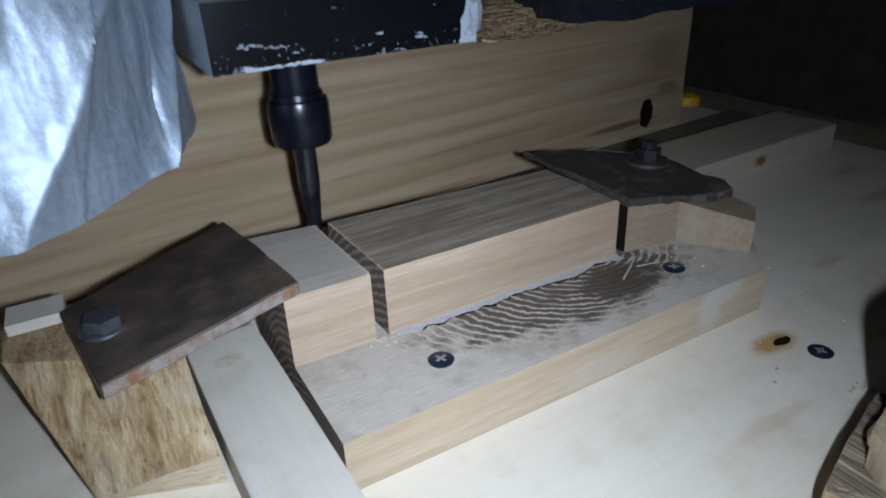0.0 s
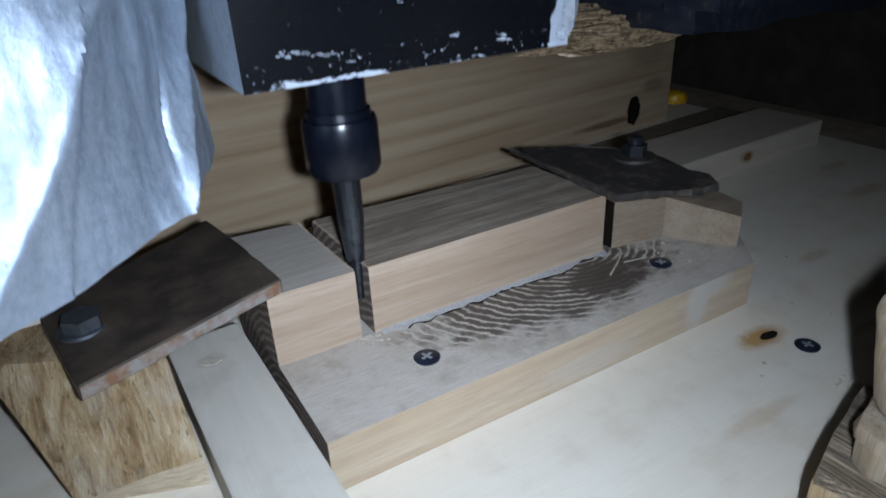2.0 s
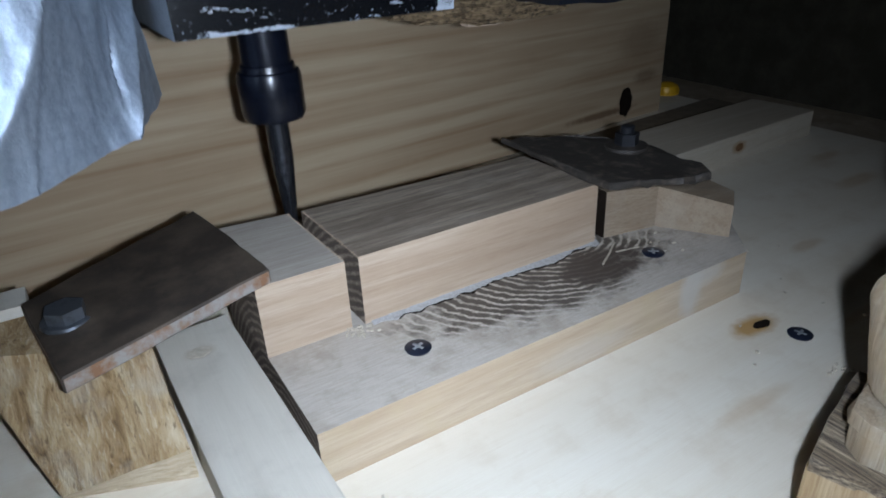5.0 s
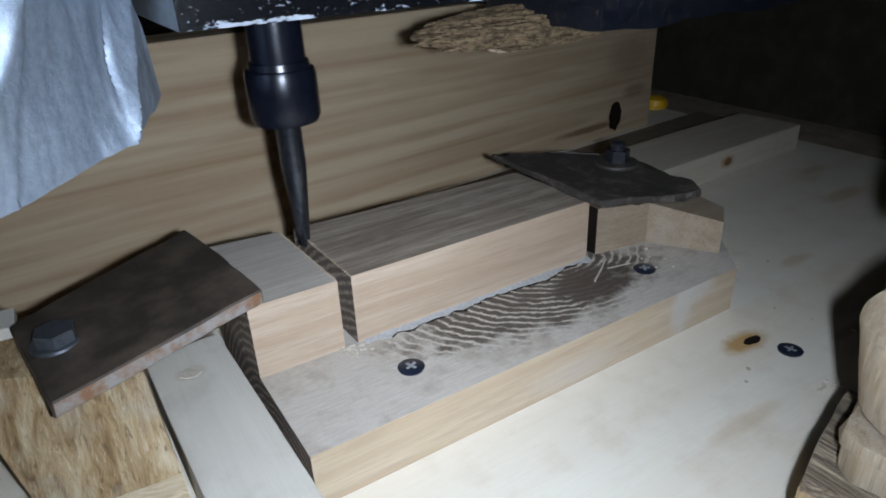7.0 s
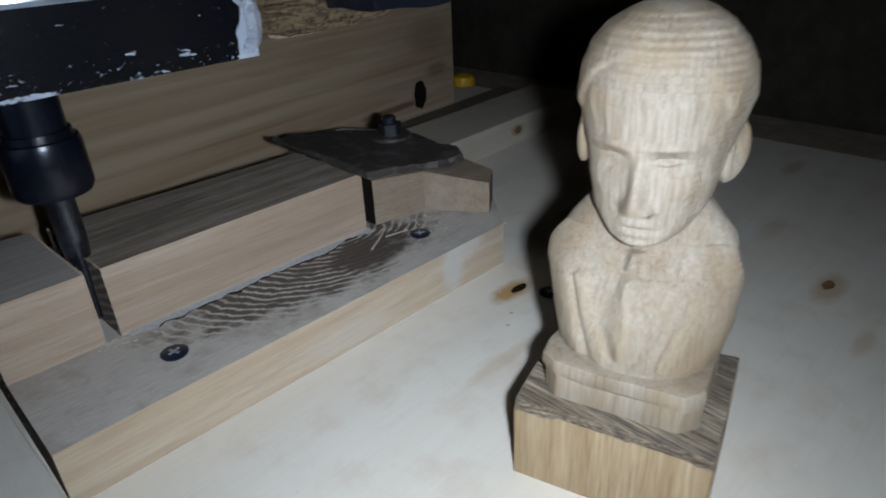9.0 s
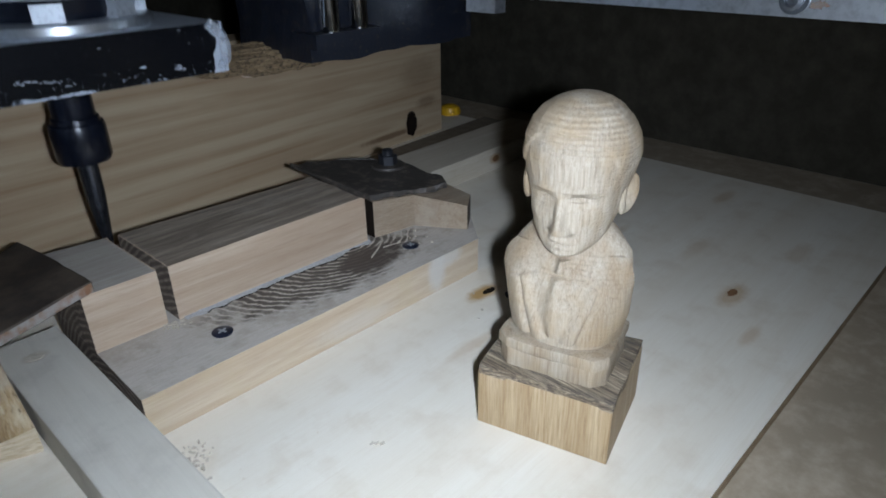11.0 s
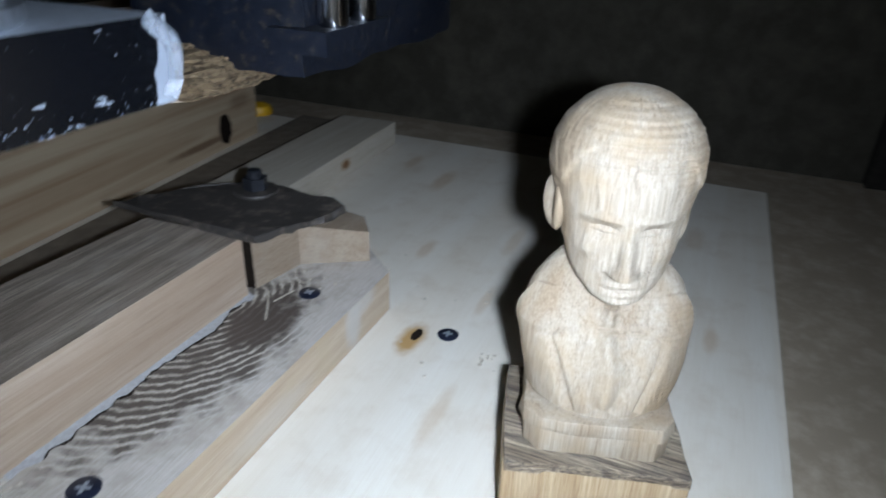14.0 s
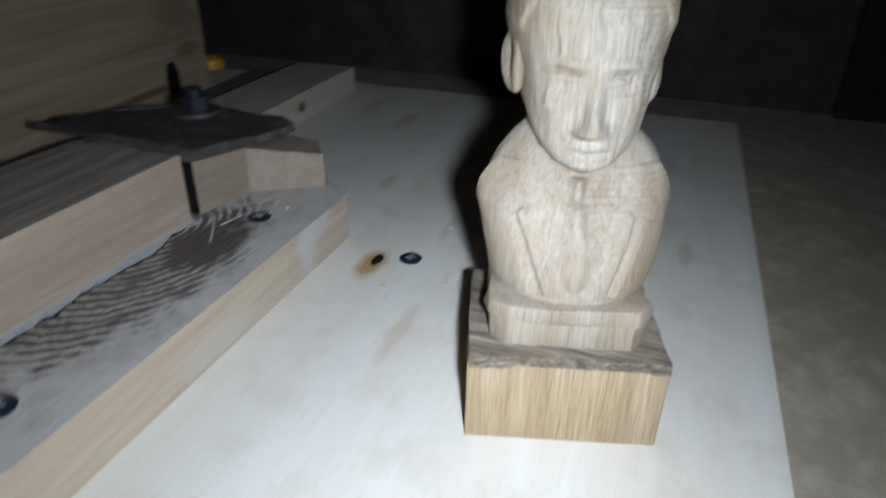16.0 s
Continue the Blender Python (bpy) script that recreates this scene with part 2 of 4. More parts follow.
M_DUST = plain("grey sawdust", (0.42, 0.41, 0.40), 0.95, 0.0, (0.34, 0.33, 0.32), 900, (0.4, 0.6), 1.0, 0.1)


def ledge_material():
    """Milled ledge: dark curved growth rings in the middle, pale dusty ends."""
    m, nt, b = nodes_of("milled oak ledge")
    v = coords(nt, (0.75, 1.0, 1.0), (0, 0, 0), (0.86 * U * 0.75, -0.82 * U, 0))
    w = node(nt, "ShaderNodeTexWave", Scale=112.0, Distortion=5.0, Detail=5.0, Detail_Scale=1.5, Detail_Roughness=0.66)
    w.wave_type, w.rings_direction = "RINGS", "Z"
    nt.links.new(v, w.inputs["Vector"])
    fine = noise_tex(nt, coords(nt, (0.08, 1, 1)), 1500.0, 5.0, 0.7)
    speck = noise_tex(nt, coords(nt), 700.0, 4.0, 0.7)
    rings = ramp(nt, w.outputs["Fac"], [(0.60, (0.085, 0.068, 0.052)), (0.93, (0.56, 0.50, 0.42))])
    rings = mix(nt, ramp(nt, speck, [(0.45, (0, 0, 0)), (0.70, (0.6,) * 3)]), rings, (0.14, 0.11, 0.085))
    stain = noise_tex(nt, coords(nt), 62.0, 3.0, 0.6)
    rings = mix(nt, ramp(nt, stain, [(0.52, (0, 0, 0)), (0.66, (0.8,) * 3)]), rings, (0.075, 0.058, 0.045))
    heart = node(nt, "ShaderNodeTexGradient")
    heart.gradient_type = "SPHERICAL"
    nt.links.new(coords(nt, (1 / (0.42 * U), 1 / (0.27 * U), 20.0), (0, 0, 0), (0.86 / 0.42, -0.40 / 0.27, -0.35)), heart.inputs[0])
    torn = node(nt, "ShaderNodeMath")
    torn.operation = "MULTIPLY_ADD"
    torn.inputs[1].default_value = 0.8
    nt.links.new(noise_tex(nt, coords(nt), 210.0, 4.0, 0.65), torn.inputs[0])
    nt.links.new(heart.outputs["Fac"], torn.inputs[2])
    rings = mix(nt, ramp(nt, torn.outputs[0], [(0.50, (0, 0, 0)), (0.72, (0.92,) * 3)]), rings, (0.07, 0.052, 0.04))
    dusty = mix(nt, ramp(nt, fine, [(0.4, (0.5,) * 3), (0.6, (0, 0, 0))]), (0.49, 0.445, 0.385), (0.35, 0.30, 0.25))
    blot = noise_tex(nt, coords(nt), 85.0, 4.0, 0.65)
    dusty = mix(nt, ramp(nt, blot, [(0.48, (0, 0, 0)), (0.68, (0.6,) * 3)]), dusty, (0.29, 0.235, 0.18))
    g = node(nt, "ShaderNodeTexGradient")
    g.gradient_type = "SPHERICAL"
    nt.links.new(coords(nt, (14.0, 34.0, 10.0), (0, 0, 0), (1.0, -1.02, -0.17)), g.inputs[0])
    wob = noise_tex(nt, coords(nt), 130.0, 5.0, 0.65)
    add = node(nt, "ShaderNodeMath")
    add.operation = "MULTIPLY_ADD"
    add.inputs[1].default_value = 0.9
    nt.links.new(wob, add.inputs[0])
    nt.links.new(g.outputs["Fac"], add.inputs[2])
    mask = ramp(nt, add.outputs[0], [(0.62, (0, 0, 0)), (0.86, (1, 1, 1))])
    nt.links.new(mix(nt, mask, dusty, rings), b.inputs["Base Color"])
    b.inputs["Roughness"].default_value = 0.7
    bump(nt, b, speck, 0.4)
    return m


M_LEDGE = ledge_material()


def split_material():
    """Split timber: torn brown fibres with pale frayed strands and grey dust."""
    m, nt, b = nodes_of("split weathered block")
    along = coords(nt, (1.0, 0.35, 0.06), (0, -12, 0))
    broad = noise_tex(nt, along, 240.0, 6.0, 0.66, 0.8)
    strand = noise_tex(nt, coords(nt, (1.0, 0.35, 0.035), (0, 6, 0)), 900.0, 4.0, 0.62, 0.5)
    patch = noise_tex(nt, coords(nt), 70.0, 4.0, 0.6)
    c = ramp(nt, broad, [(0.30, (0.09, 0.055, 0.026)), (0.43, (0.27, 0.175, 0.085)), (0.56, (0.38, 0.275, 0.155)), (0.72, (0.50, 0.41, 0.28))])
    c = mix(nt, ramp(nt, strand, [(0.58, (0, 0, 0)), (0.70, (0.5,) * 3)]), c, (0.60, 0.52, 0.40))
    c = mix(nt, ramp(nt, strand, [(0.33, (0.7,) * 3), (0.42, (0, 0, 0))]), c, (0.12, 0.075, 0.04))
    c = mix(nt, ramp(nt, patch, [(0.50, (0, 0, 0)), (0.72, (0.5,) * 3)]), c, (0.36, 0.33, 0.28))
    nt.links.new(c, b.inputs["Base Color"])
    b.inputs["Roughness"].default_value = 0.8
    b.inputs["Specular IOR Level"].default_value = 0.2
    bump(nt, b, strand, 0.9, 0.001)
    return m


M_BLOCK = split_material()


def paint_material():
    """Black paint, chipped along the lower edge and smeared white at one end."""
    m, nt, b = nodes_of("chipped black paint")
    tc = nt.nodes.new("ShaderNodeTexCoord")
    sep = nt.nodes.new("ShaderNodeSeparateXYZ")
    nt.links.new(tc.outputs["Object"], sep.inputs[0])

    def level(sock, lo, hi, a, z):
        r = node(nt, "ShaderNodeMapRange", From_Min=U * lo, From_Max=U * hi, To_Min=a, To_Max=z)
        nt.links.new(sock, r.inputs["Value"])
        return r.outputs[0]

    def plus(p, q):
        a = node(nt, "ShaderNodeMath")
        nt.links.new(p, a.inputs[0])
        nt.links.new(q, a.inputs[1])
        return a.outputs[0]

    fine = noise_tex(nt, coords(nt), 900.0, 3.0, 0.6)
    streak = noise_tex(nt, coords(nt, (0.35, 1, 1), (0, 8, 0)), 330.0, 4.0, 0.6)
    blob = noise_tex(nt, coords(nt, (1.3, 1, 0.7)), 120.0, 3.0, 0.5)
    specks = ramp(nt, plus(fine, level(sep.outputs["Z"], 1.655, 1.80, 0.09, 0.0)), [(0.72, (0, 0, 0)), (0.75, (0.8,) * 3)])
    chips = ramp(nt, plus(streak, level(sep.outputs["Z"], 1.66, 1.80, 0.145, 0.0)), [(0.70, (0, 0, 0)), (0.73, (0.9,) * 3)])
    smear = ramp(nt, plus(blob, level(sep.outputs["X"], -1.72, -1.52, -0.25, 0.12)), [(0.55, (0, 0, 0)), (0.60, (0.9,) * 3)])
    c = mix(nt, specks, (0.004, 0.0045, 0.006), (0.30, 0.34, 0.40))
    c = mix(nt, chips, c, (0.42, 0.46, 0.52))
    c = mix(nt, smear, c, (0.40, 0.44, 0.50))
    nt.links.new(c, b.inputs["Base Color"])
    b.inputs["Roughness"].default_value = 0.24
    b.inputs["Specular IOR Level"].default_value = 0.3
    bump(nt, b, fine, 0.15)
    return m


M_PAINT = paint_material()


def torch_material():
    m, nt, b = nodes_of("white led")
    nt.nodes.remove(b)
    e = node(nt, "ShaderNodeEmission", Strength=TORCH)
    e.inputs[0].default_value = (0.79, 0.92, 1.13, 1)
    nt.links.new(e.outputs[0], nt.nodes["Material Output"].inputs[0])
    return m


# ---- mesh helpers ----
def thing(name, label, category, kind="", group=""):
    return tagged(new(name), label, category, group, kind)


def part(name, bm, mats, parent=None, label="", smooth=False):
    """One mesh object made from a bmesh in modules, under a thing or a part."""
    bm.transform(Matrix.Scale(U, 4))
    bmesh.ops.recalc_face_normals(bm, faces=bm.faces)
    me = bpy.data.meshes.new(name)
    bm.to_mesh(me)
    bm.free()
    for mt in mats if isinstance(mats, (list, tuple)) else [mats]:
        me.materials.append(mt)
    if smooth:
        for p in me.polygons:
            p.use_smooth = True
        me.set_sharp_from_angle(angle=radians(38))
    ob = new(name, me)
    ob.parent = parent
    return tagged(ob, label)


def rough_up(bm, amount, scale=9.0, seed=0.0):
    for v in bm.verts:
        n = noise.noise_vector(v.co * scale + Vector((seed, seed * 2, 0)))
        v.co += n * amount


def bevelled(bm, width, segments=2, angle=25):
    es = [e for e in bm.edges if len(e.link_faces) == 2 and e.calc_face_angle(0) > radians(angle)]
    bmesh.ops.bevel(bm, geom=es, offset=width, segments=segments, profile=0.6, affect="EDGES", clamp_overlap=True)


def prism(plan, z0, z1, bev=0.012, wear=0.004, cuts=0, top_mat=None, side_mats=None, seed=0.0, tops=None):
    """An upright solid over a plan polygon. z1 may differ by corner through tops."""
    bm = bmesh.new()
    lo = [bm.verts.new((x, y, z0)) for x, y in plan]
    hi = [bm.verts.new((x, y, tops[i] if tops else z1)) for i, (x, y) in enumerate(plan)]
    bm.faces.new(lo[::-1])
    f = bm.faces.new(hi)
    if top_mat is not None:
        f.material_index = top_mat
    n = len(plan)
    for i in range(n):
        s = bm.faces.new((lo[i], lo[(i + 1) % n], hi[(i + 1) % n], hi[i]))
        if side_mats:
            s.material_index = side_mats.get(i, 0)
    if cuts:
        bmesh.ops.subdivide_edges(bm, edges=[e for e in bm.edges if e.calc_length() > 0.25], cuts=cuts, use_grid_fill=True)
        rough_up(bm, wear, 7.0, seed)
    if bev:
        bevelled(bm, bev)
    return bm


def box(x0, x1, y0, y1, z0, z1, **kw):
    return prism([(x0, y0), (x1, y0), (x1, y1), (x0, y1)], z0, z1, **kw)


def lathe(profile, centre, seg=40, mat_at=None):
    """A turned solid: profile of (radius, z) from bottom to top."""
    bm = bmesh.new()
    rings = []
    for r, z in profile:
        rings.append([bm.verts.new((centre[0] + r * math.cos(2 * math.pi * i / seg), centre[1] + r * math.sin(2 * math.pi * i / seg), centre[2] + z))
                      for i in range(seg)])
    for a, b in zip(rings, rings[1:]):
        for i in range(seg):
            bm.faces.new((a[i], a[(i + 1) % seg], b[(i + 1) % seg], b[i]))
    bm.faces.new(rings[0][::-1])
    bm.faces.new(rings[-1])
    return bm


def tube(p, q, r, seg=28):
    p, q = Vector(p), Vector(q)
    bm = lathe([(r * 0.94, 0), (r, 0.02), (r, (q - p).length - 0.02), (r * 0.94, (q - p).length)], (0, 0, 0), seg)
    bm.transform(Matrix.Translation(p) @ (q - p).to_track_quat("Z", "Y").to_matrix().to_4x4())
    return bm


def structure(ob, label, category):
    return tagged(ob, label, category, "", "structure")


# ---- setting ----
structure(part("floor", box(-11.4, 5.6, -11.4, 11.4, -0.95, -0.10, bev=0), M_BENCH), "dusty brown bench top under the plywood", "bench top")
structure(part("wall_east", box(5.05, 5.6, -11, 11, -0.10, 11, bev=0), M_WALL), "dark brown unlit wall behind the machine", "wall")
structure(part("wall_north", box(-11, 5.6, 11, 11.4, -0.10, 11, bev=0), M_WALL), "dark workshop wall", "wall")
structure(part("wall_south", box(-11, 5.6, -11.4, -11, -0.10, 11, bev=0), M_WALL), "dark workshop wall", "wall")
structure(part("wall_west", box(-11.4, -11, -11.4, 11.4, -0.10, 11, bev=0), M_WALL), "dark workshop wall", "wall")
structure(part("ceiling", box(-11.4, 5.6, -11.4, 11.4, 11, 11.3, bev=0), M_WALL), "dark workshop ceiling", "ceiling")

ply = thing("plywood_sheet", "pale birch plywood machine bed with knots and screws", "plywood")
part("sheet", box(-9, 3.88, -2.65, 6.5, -0.10, 0.0, bev=0.012, side_mats={0: 1, 1: 1, 2: 1, 3: 1}), [M_PLY, M_PLY_EDGE], ply)

strip = thing("hardboard_strip", "dark brown hardboard strip lying between board and batten", "hardboard")
part("sheet", prism([(-2.5, 2.36), (3.98, 2.52), (4.02, 3.40), (-2.5, 2.88)], 0.001, 0.025, bev=0.006), M_HARDBOARD, strip)
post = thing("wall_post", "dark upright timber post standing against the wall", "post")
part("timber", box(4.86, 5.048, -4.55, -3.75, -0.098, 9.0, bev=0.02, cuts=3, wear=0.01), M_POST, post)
panel = thing("wall_board", "dusty grey-brown board leaning flat against the wall", "board")
part("sheet", box(4.96, 5.048, -7.4, -4.57, -0.098, 7.5, bev=0.02, cuts=3, wear=0.01), M_WALLBOARD, panel)

# ---- back board ----
board = thing("back_board", "upright pine board with wavy grain and a dark knot", "board")
plank = box(-12.25, 0, 0, 0.5, 0.0, 1.75, bev=0.02, cuts=6, wear=0.006)
part("plank", plank, M_PINE, board)
board.matrix_basis = pose(3.10 * U, 3.47 * U, 0, 0, 0, 5.0)

batten = thing("flat_batten", "planed pale wooden batten lying on the plywood", "batten")
part("strip", prism([(0.2, 1.56), (3.52, 1.69), (3.47, 2.42), (0.2, 2.30)], 0.0, 0.29, bev=0.015, cuts=3, wear=0.005), M_BATTEN, batten)

def disc(cx, cy, z, rx, ry, h, seg=22, wob=0.25, seed=0.0):
    ring = []
    for i in range(seg):
        a = 2 * math.pi * i / seg
        k = 1 + wob * noise.noise(Vector((2 * math.cos(a) + seed, 2 * math.sin(a), seed)))
        ring.append((cx + rx * k * math.cos(a), cy + ry * k * math.sin(a)))
    return prism(ring, z - 0.01, z + h, bev=0)


part("knot_hole", disc(-0.215, -0.318, 0, 0.075, 0.032, 0.003, seed=3.0), M_DARK, ply, "dark open knot hole")
part("knot", disc(1.14, -1.845, 0, 0.07, 0.035, 0.003, seed=5.0), M_KNOT, ply, "small brown knot")
kn = disc(0, 0, 0, 0.11, 0.18, 0.006, seed=8.0)
kn.transform(pose(-0.70, 0.0, 0.23, 90, 0, 0))
part("knot", kn, M_DARK, board, "dark round knot")


kb = disc(0, 0, 0, 0.06, 0.04, 0.003, seed=4.0)
kb.transform(pose(2.2, 1.639, 0.15, 90, 0, 2.2))
part("knot", kb, M_KNOT, batten, "small brown knot")

# ---- workpiece ----
work = thing("workpiece", "milled oak block with a ledge and a narrow kerf", "wood block")
part("ledge", prism([(-3.0, 0), (0, 0), (0.30, 0.35), (0.36, 1.5), (-3.0, 1.5)], 0.0, 0.315, bev=0.014, top_mat=1, side_mats={4: 2, 1: 2}),
     [M_LEDGE_SIDE, M_LEDGE, M_OAK_END], work)
part("left_block", prism([(-3.0, 0.685), (-2.515, 0.68), (-2.545, 1.48), (-3.0, 1.53)], 0.317, 0.745, bev=0.012, top_mat=1, side_mats={3: 2, 1: 2}), [M_OAK, M_LEFTOP, M_OAK_END], work)
frays = bmesh.new()  # torn fibres along both lips of the kerf
for k in range(60):
    lip, y = (-2.519 - 0.03 * (k / 60)) if k % 2 else (-2.438 - 0.02 * (k / 60)), 0.69 + 0.78 * k / 60
    turn = Euler((random.uniform(-.4, .4), random.uniform(-.5, .5), random.uniform(-.9, .9))).to_matrix()
    size = (random.uniform(.004, .011), random.uniform(.0012, .003), random.uniform(.0012, .003))
    vs = [frays.verts.new(Vector((lip, y, 0.748)) + turn @ Vector((size[0] * p, size[1] * q, size[2] * d))) for p in (-1, 1) for q in (-1, 1) for d in (-1, 1)]
    for q in ((0, 1, 3, 2), (4, 6, 7, 5), (0, 4, 5, 1), (2, 3, 7, 6), (0, 2, 6, 4), (1, 5, 7, 3)):
        frays.faces.new([vs[n] for n in q])
tagged(part("kerf_fibres", frays, M_OAK, work, "pale torn fibres along the saw kerf"), "pale torn fibres along the saw kerf", "", "", "stuff")
part("long_block", prism([(-2.435, 0.68), (-0.70, 0.68), (-0.73, 1.42), (-2.46, 1.47)], 0.317, 0.745, bev=0.012, top_mat=1, side_mats={3: 2, 1: 2}),
     [M_OAK, M_OAK_TOP, M_OAK_END], work)
# the face towards the kerf is painted near black for the gap's shade
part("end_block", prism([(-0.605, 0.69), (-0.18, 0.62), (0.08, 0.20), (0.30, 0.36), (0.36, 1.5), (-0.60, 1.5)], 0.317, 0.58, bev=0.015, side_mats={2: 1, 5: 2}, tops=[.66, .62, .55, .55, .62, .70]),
     [M_OAK_DUSTY_SHADED, M_OAK_END, M_DARK], work)

sp = box(-0.17, 0.17, -0.006, 0.006, 0.0, 0.008, bev=0.002, cuts=6, wear=0.004)
sp.transform(pose(-0.74, 0.50, 0.316, 0, 0, 33))
part("splinter", sp, M_CHIP, work, "pale torn splinter")
sp = box(-0.09, 0.09, -0.004, 0.004, 0.0, 0.007, bev=0.0015, cuts=6, wear=0.003)
sp.transform(pose(-0.60, 0.47, 0.316, 0, 0, -12))
part("splinter", sp, M_CHIP, work, "pale torn splinter")

# ---- holding clamps ----
def plate_solid(corners, thick, ragged=0.008):
    """A flat steel bar from four or more upper corners."""
    bm = bmesh.new()
    hi = [bm.verts.new(c) for c in corners]
    lo = [bm.verts.new((c[0], c[1], c[2] - thick)) for c in corners]
    bm.faces.new(hi)
    bm.faces.new(lo[::-1])
    n = len(corners)
    for i in range(n):
        f = bm.faces.new((lo[i], lo[(i + 1) % n], hi[(i + 1) % n], hi[i]))
        f.material_index = 1
    bmesh.ops.subdivide_edges(bm, edges=[e for e in bm.edges if e.calc_length() > 0.2], cuts=5, use_grid_fill=True)
    rough_up(bm, ragged, 11.0)
    bevelled(bm, 0.008, 1, 40)
    return bm


def hex_bolt(name, parent, centre, r, h, mat, washer=True):
    hexa = [(r * math.cos(math.pi / 3 * i + 0.4), r * math.sin(math.pi / 3 * i + 0.4)) for i in range(6)]
    bm = prism([(centre[0] + x, centre[1] + y) for x, y in hexa], centre[2], centre[2] + h, bev=r * 0.13)
    ob = part(name, bm, mat, parent, smooth=True)
    if washer:
        part("washer", lathe([(r * 1.25, 0), (r * 1.3, 0.01), (r * 1.25, 0.025)], (centre[0], centre[1], centre[2] - 0.024)), mat, parent, smooth=True)
    return ob


clamp = thing("clamp_plate", "rusty dark flat steel clamp bolted over the block's end", "clamp")
part("bar", plate_solid([(-3.884, 0.470, 0.715), (-2.91, 0.670, 0.832), (-2.975, 1.22, 0.835), (-3.05, 1.69, 0.830), (-4.007, 1.225, 0.743)], 0.078), [M_STEEL_RUST, M_RUST_EDGE], clamp)
hex_bolt("bolt_head", clamp, (-3.815, 0.93, 0.752), 0.092, 0.06, M_BOLT)

clamp2 = thing("clamp_plate", "pointed dark scrap steel clamp bolted over the stock", "clamp")
part("bar", plate_solid([(-0.78, 0.50, 0.822), (-0.42, 0.36, 0.812), (-0.10, 0.27, 0.80), (0.0, 0.42, 0.805), (-0.03, 0.62, 0.81), (0.03, 1.08, 0.825), (-0.37, 1.36, 0.84), (-0.83, 1.60, 0.865)], 0.05, 0.022),
     [M_STEEL_DARK, M_STEEL_DARK], clamp2)
part("washer", lathe([(0.15, 0), (0.155, 0.012), (0.15, 0.028), (0.10, 0.034)], (-0.20, 0.93, 0.822)), M_STEEL_DARK, clamp2, smooth=True)
hex_bolt("bolt_head", clamp2, (-0.20, 0.93, 0.853), 0.085, 0.085, M_BLACK_BOLT, washer=False)
part("stud", lathe([(0.05, 0), (0.05, 0.045), (0.04, 0.055)], (-0.20, 0.93, 0.937), 20), M_BLACK_BOLT, clamp2, smooth=True)

# ---- left support ----
support = thing("support_block", "weathered end-grain wooden block under the clamp", "wood block")
blk = bmesh.new()
sections = [[(-4.02, 0.60, 0.0), (-3.49, 0.40, 0.0), (-3.49, 1.36, 0.0), (-4.12, 1.40, 0.0)],
            [(-4.03, 0.44, 0.16), (-3.49, 0.36, 0.21), (-3.49, 1.36, 0.2), (-4.16, 1.40, 0.2)],
            [(-4.29, 1.10, 0.61), (-3.52, 0.66, 0.62), (-3.52, 1.36, 0.66), (-4.30, 1.40, 0.62)]]
rows = [[blk.verts.new(p) for p in sec] for sec in sections]
blk.faces.new(rows[0][::-1])
blk.faces.new(rows[-1])
for k, (lo_row, hi_row) in enumerate(zip(rows, rows[1:])):
    for i in range(4):
        f = blk.faces.new((lo_row[i], lo_row[(i + 1) % 4], hi_row[(i + 1) % 4], hi_row[i]))
        f.material_index = 1 if k == 0 and i == 0 else 0
bmesh.ops.subdivide_edges(blk, edges=blk.edges[:], cuts=13, use_grid_fill=True)
for v in blk.verts:  # torn fibres stand proud of the split face
    if v.co.z > 0.02:
        torn = noise.noise(Vector((v.co.x * 9, v.co.y * 5, v.co.z * 3))) + 0.6 * noise.noise(Vector((v.co.x * 26, v.co.y * 9, v.co.z * 6)))
        v.co += Vector((0.006 * torn, -0.016 * torn, 0.008 * torn))
part("block", blk, [M_BLOCK, M_SAWN], support)
part("shim", box(-4.26, -3.99, 1.30, 1.52, 0.64, 0.70, bev=0.012), M_BATTEN_Y, support, "pale wooden shim")
stop = thing("stop_batten", "dusty pale batten butted against the workpiece end", "batten")
part("strip", prism([(-3.40, -1.8), (-3.005, -1.8), (-3.06, 1.30), (-3.485, 1.27)], 0.0, 0.30, bev=0.014, cuts=4, wear=0.004), M_BATTEN_Y, stop)
part("knot", disc(-3.29, 0.98, 0.30, 0.06, 0.05, 0.006, seed=2.0), M_CHIP, stop, "pale torn knot")


# ---- screws ----
def screw(centre, turn):
    s = thing("screw", "blued cross-head countersunk screw driven flush into wood", "screw", group="screws in the wood")
    bm = lathe([(0.04, -0.06), (0.070, -0.004), (0.073, 0.006), (0.064, 0.012)], (0, 0, 0), 32)
    part("head", bm, M_SCREW, s, smooth=True)
    for a in (0, 90):
        bm = box(-0.034, 0.034, -0.008, 0.008, 0.011, 0.0145, bev=0)
        bm.transform(Matrix.Rotation(radians(a), 4, "Z"))
        part("slot", bm, M_ALU, s, "dusty cross slot")
    s.matrix_basis = pose(*scaled(centre), 0, 0, turn)
    return s


screw((-2.306, 0.308, 0.318), 20)
screw((-0.502, 0.339, 0.318), 50)
screw((-0.13, -0.515, 0.003), 10)


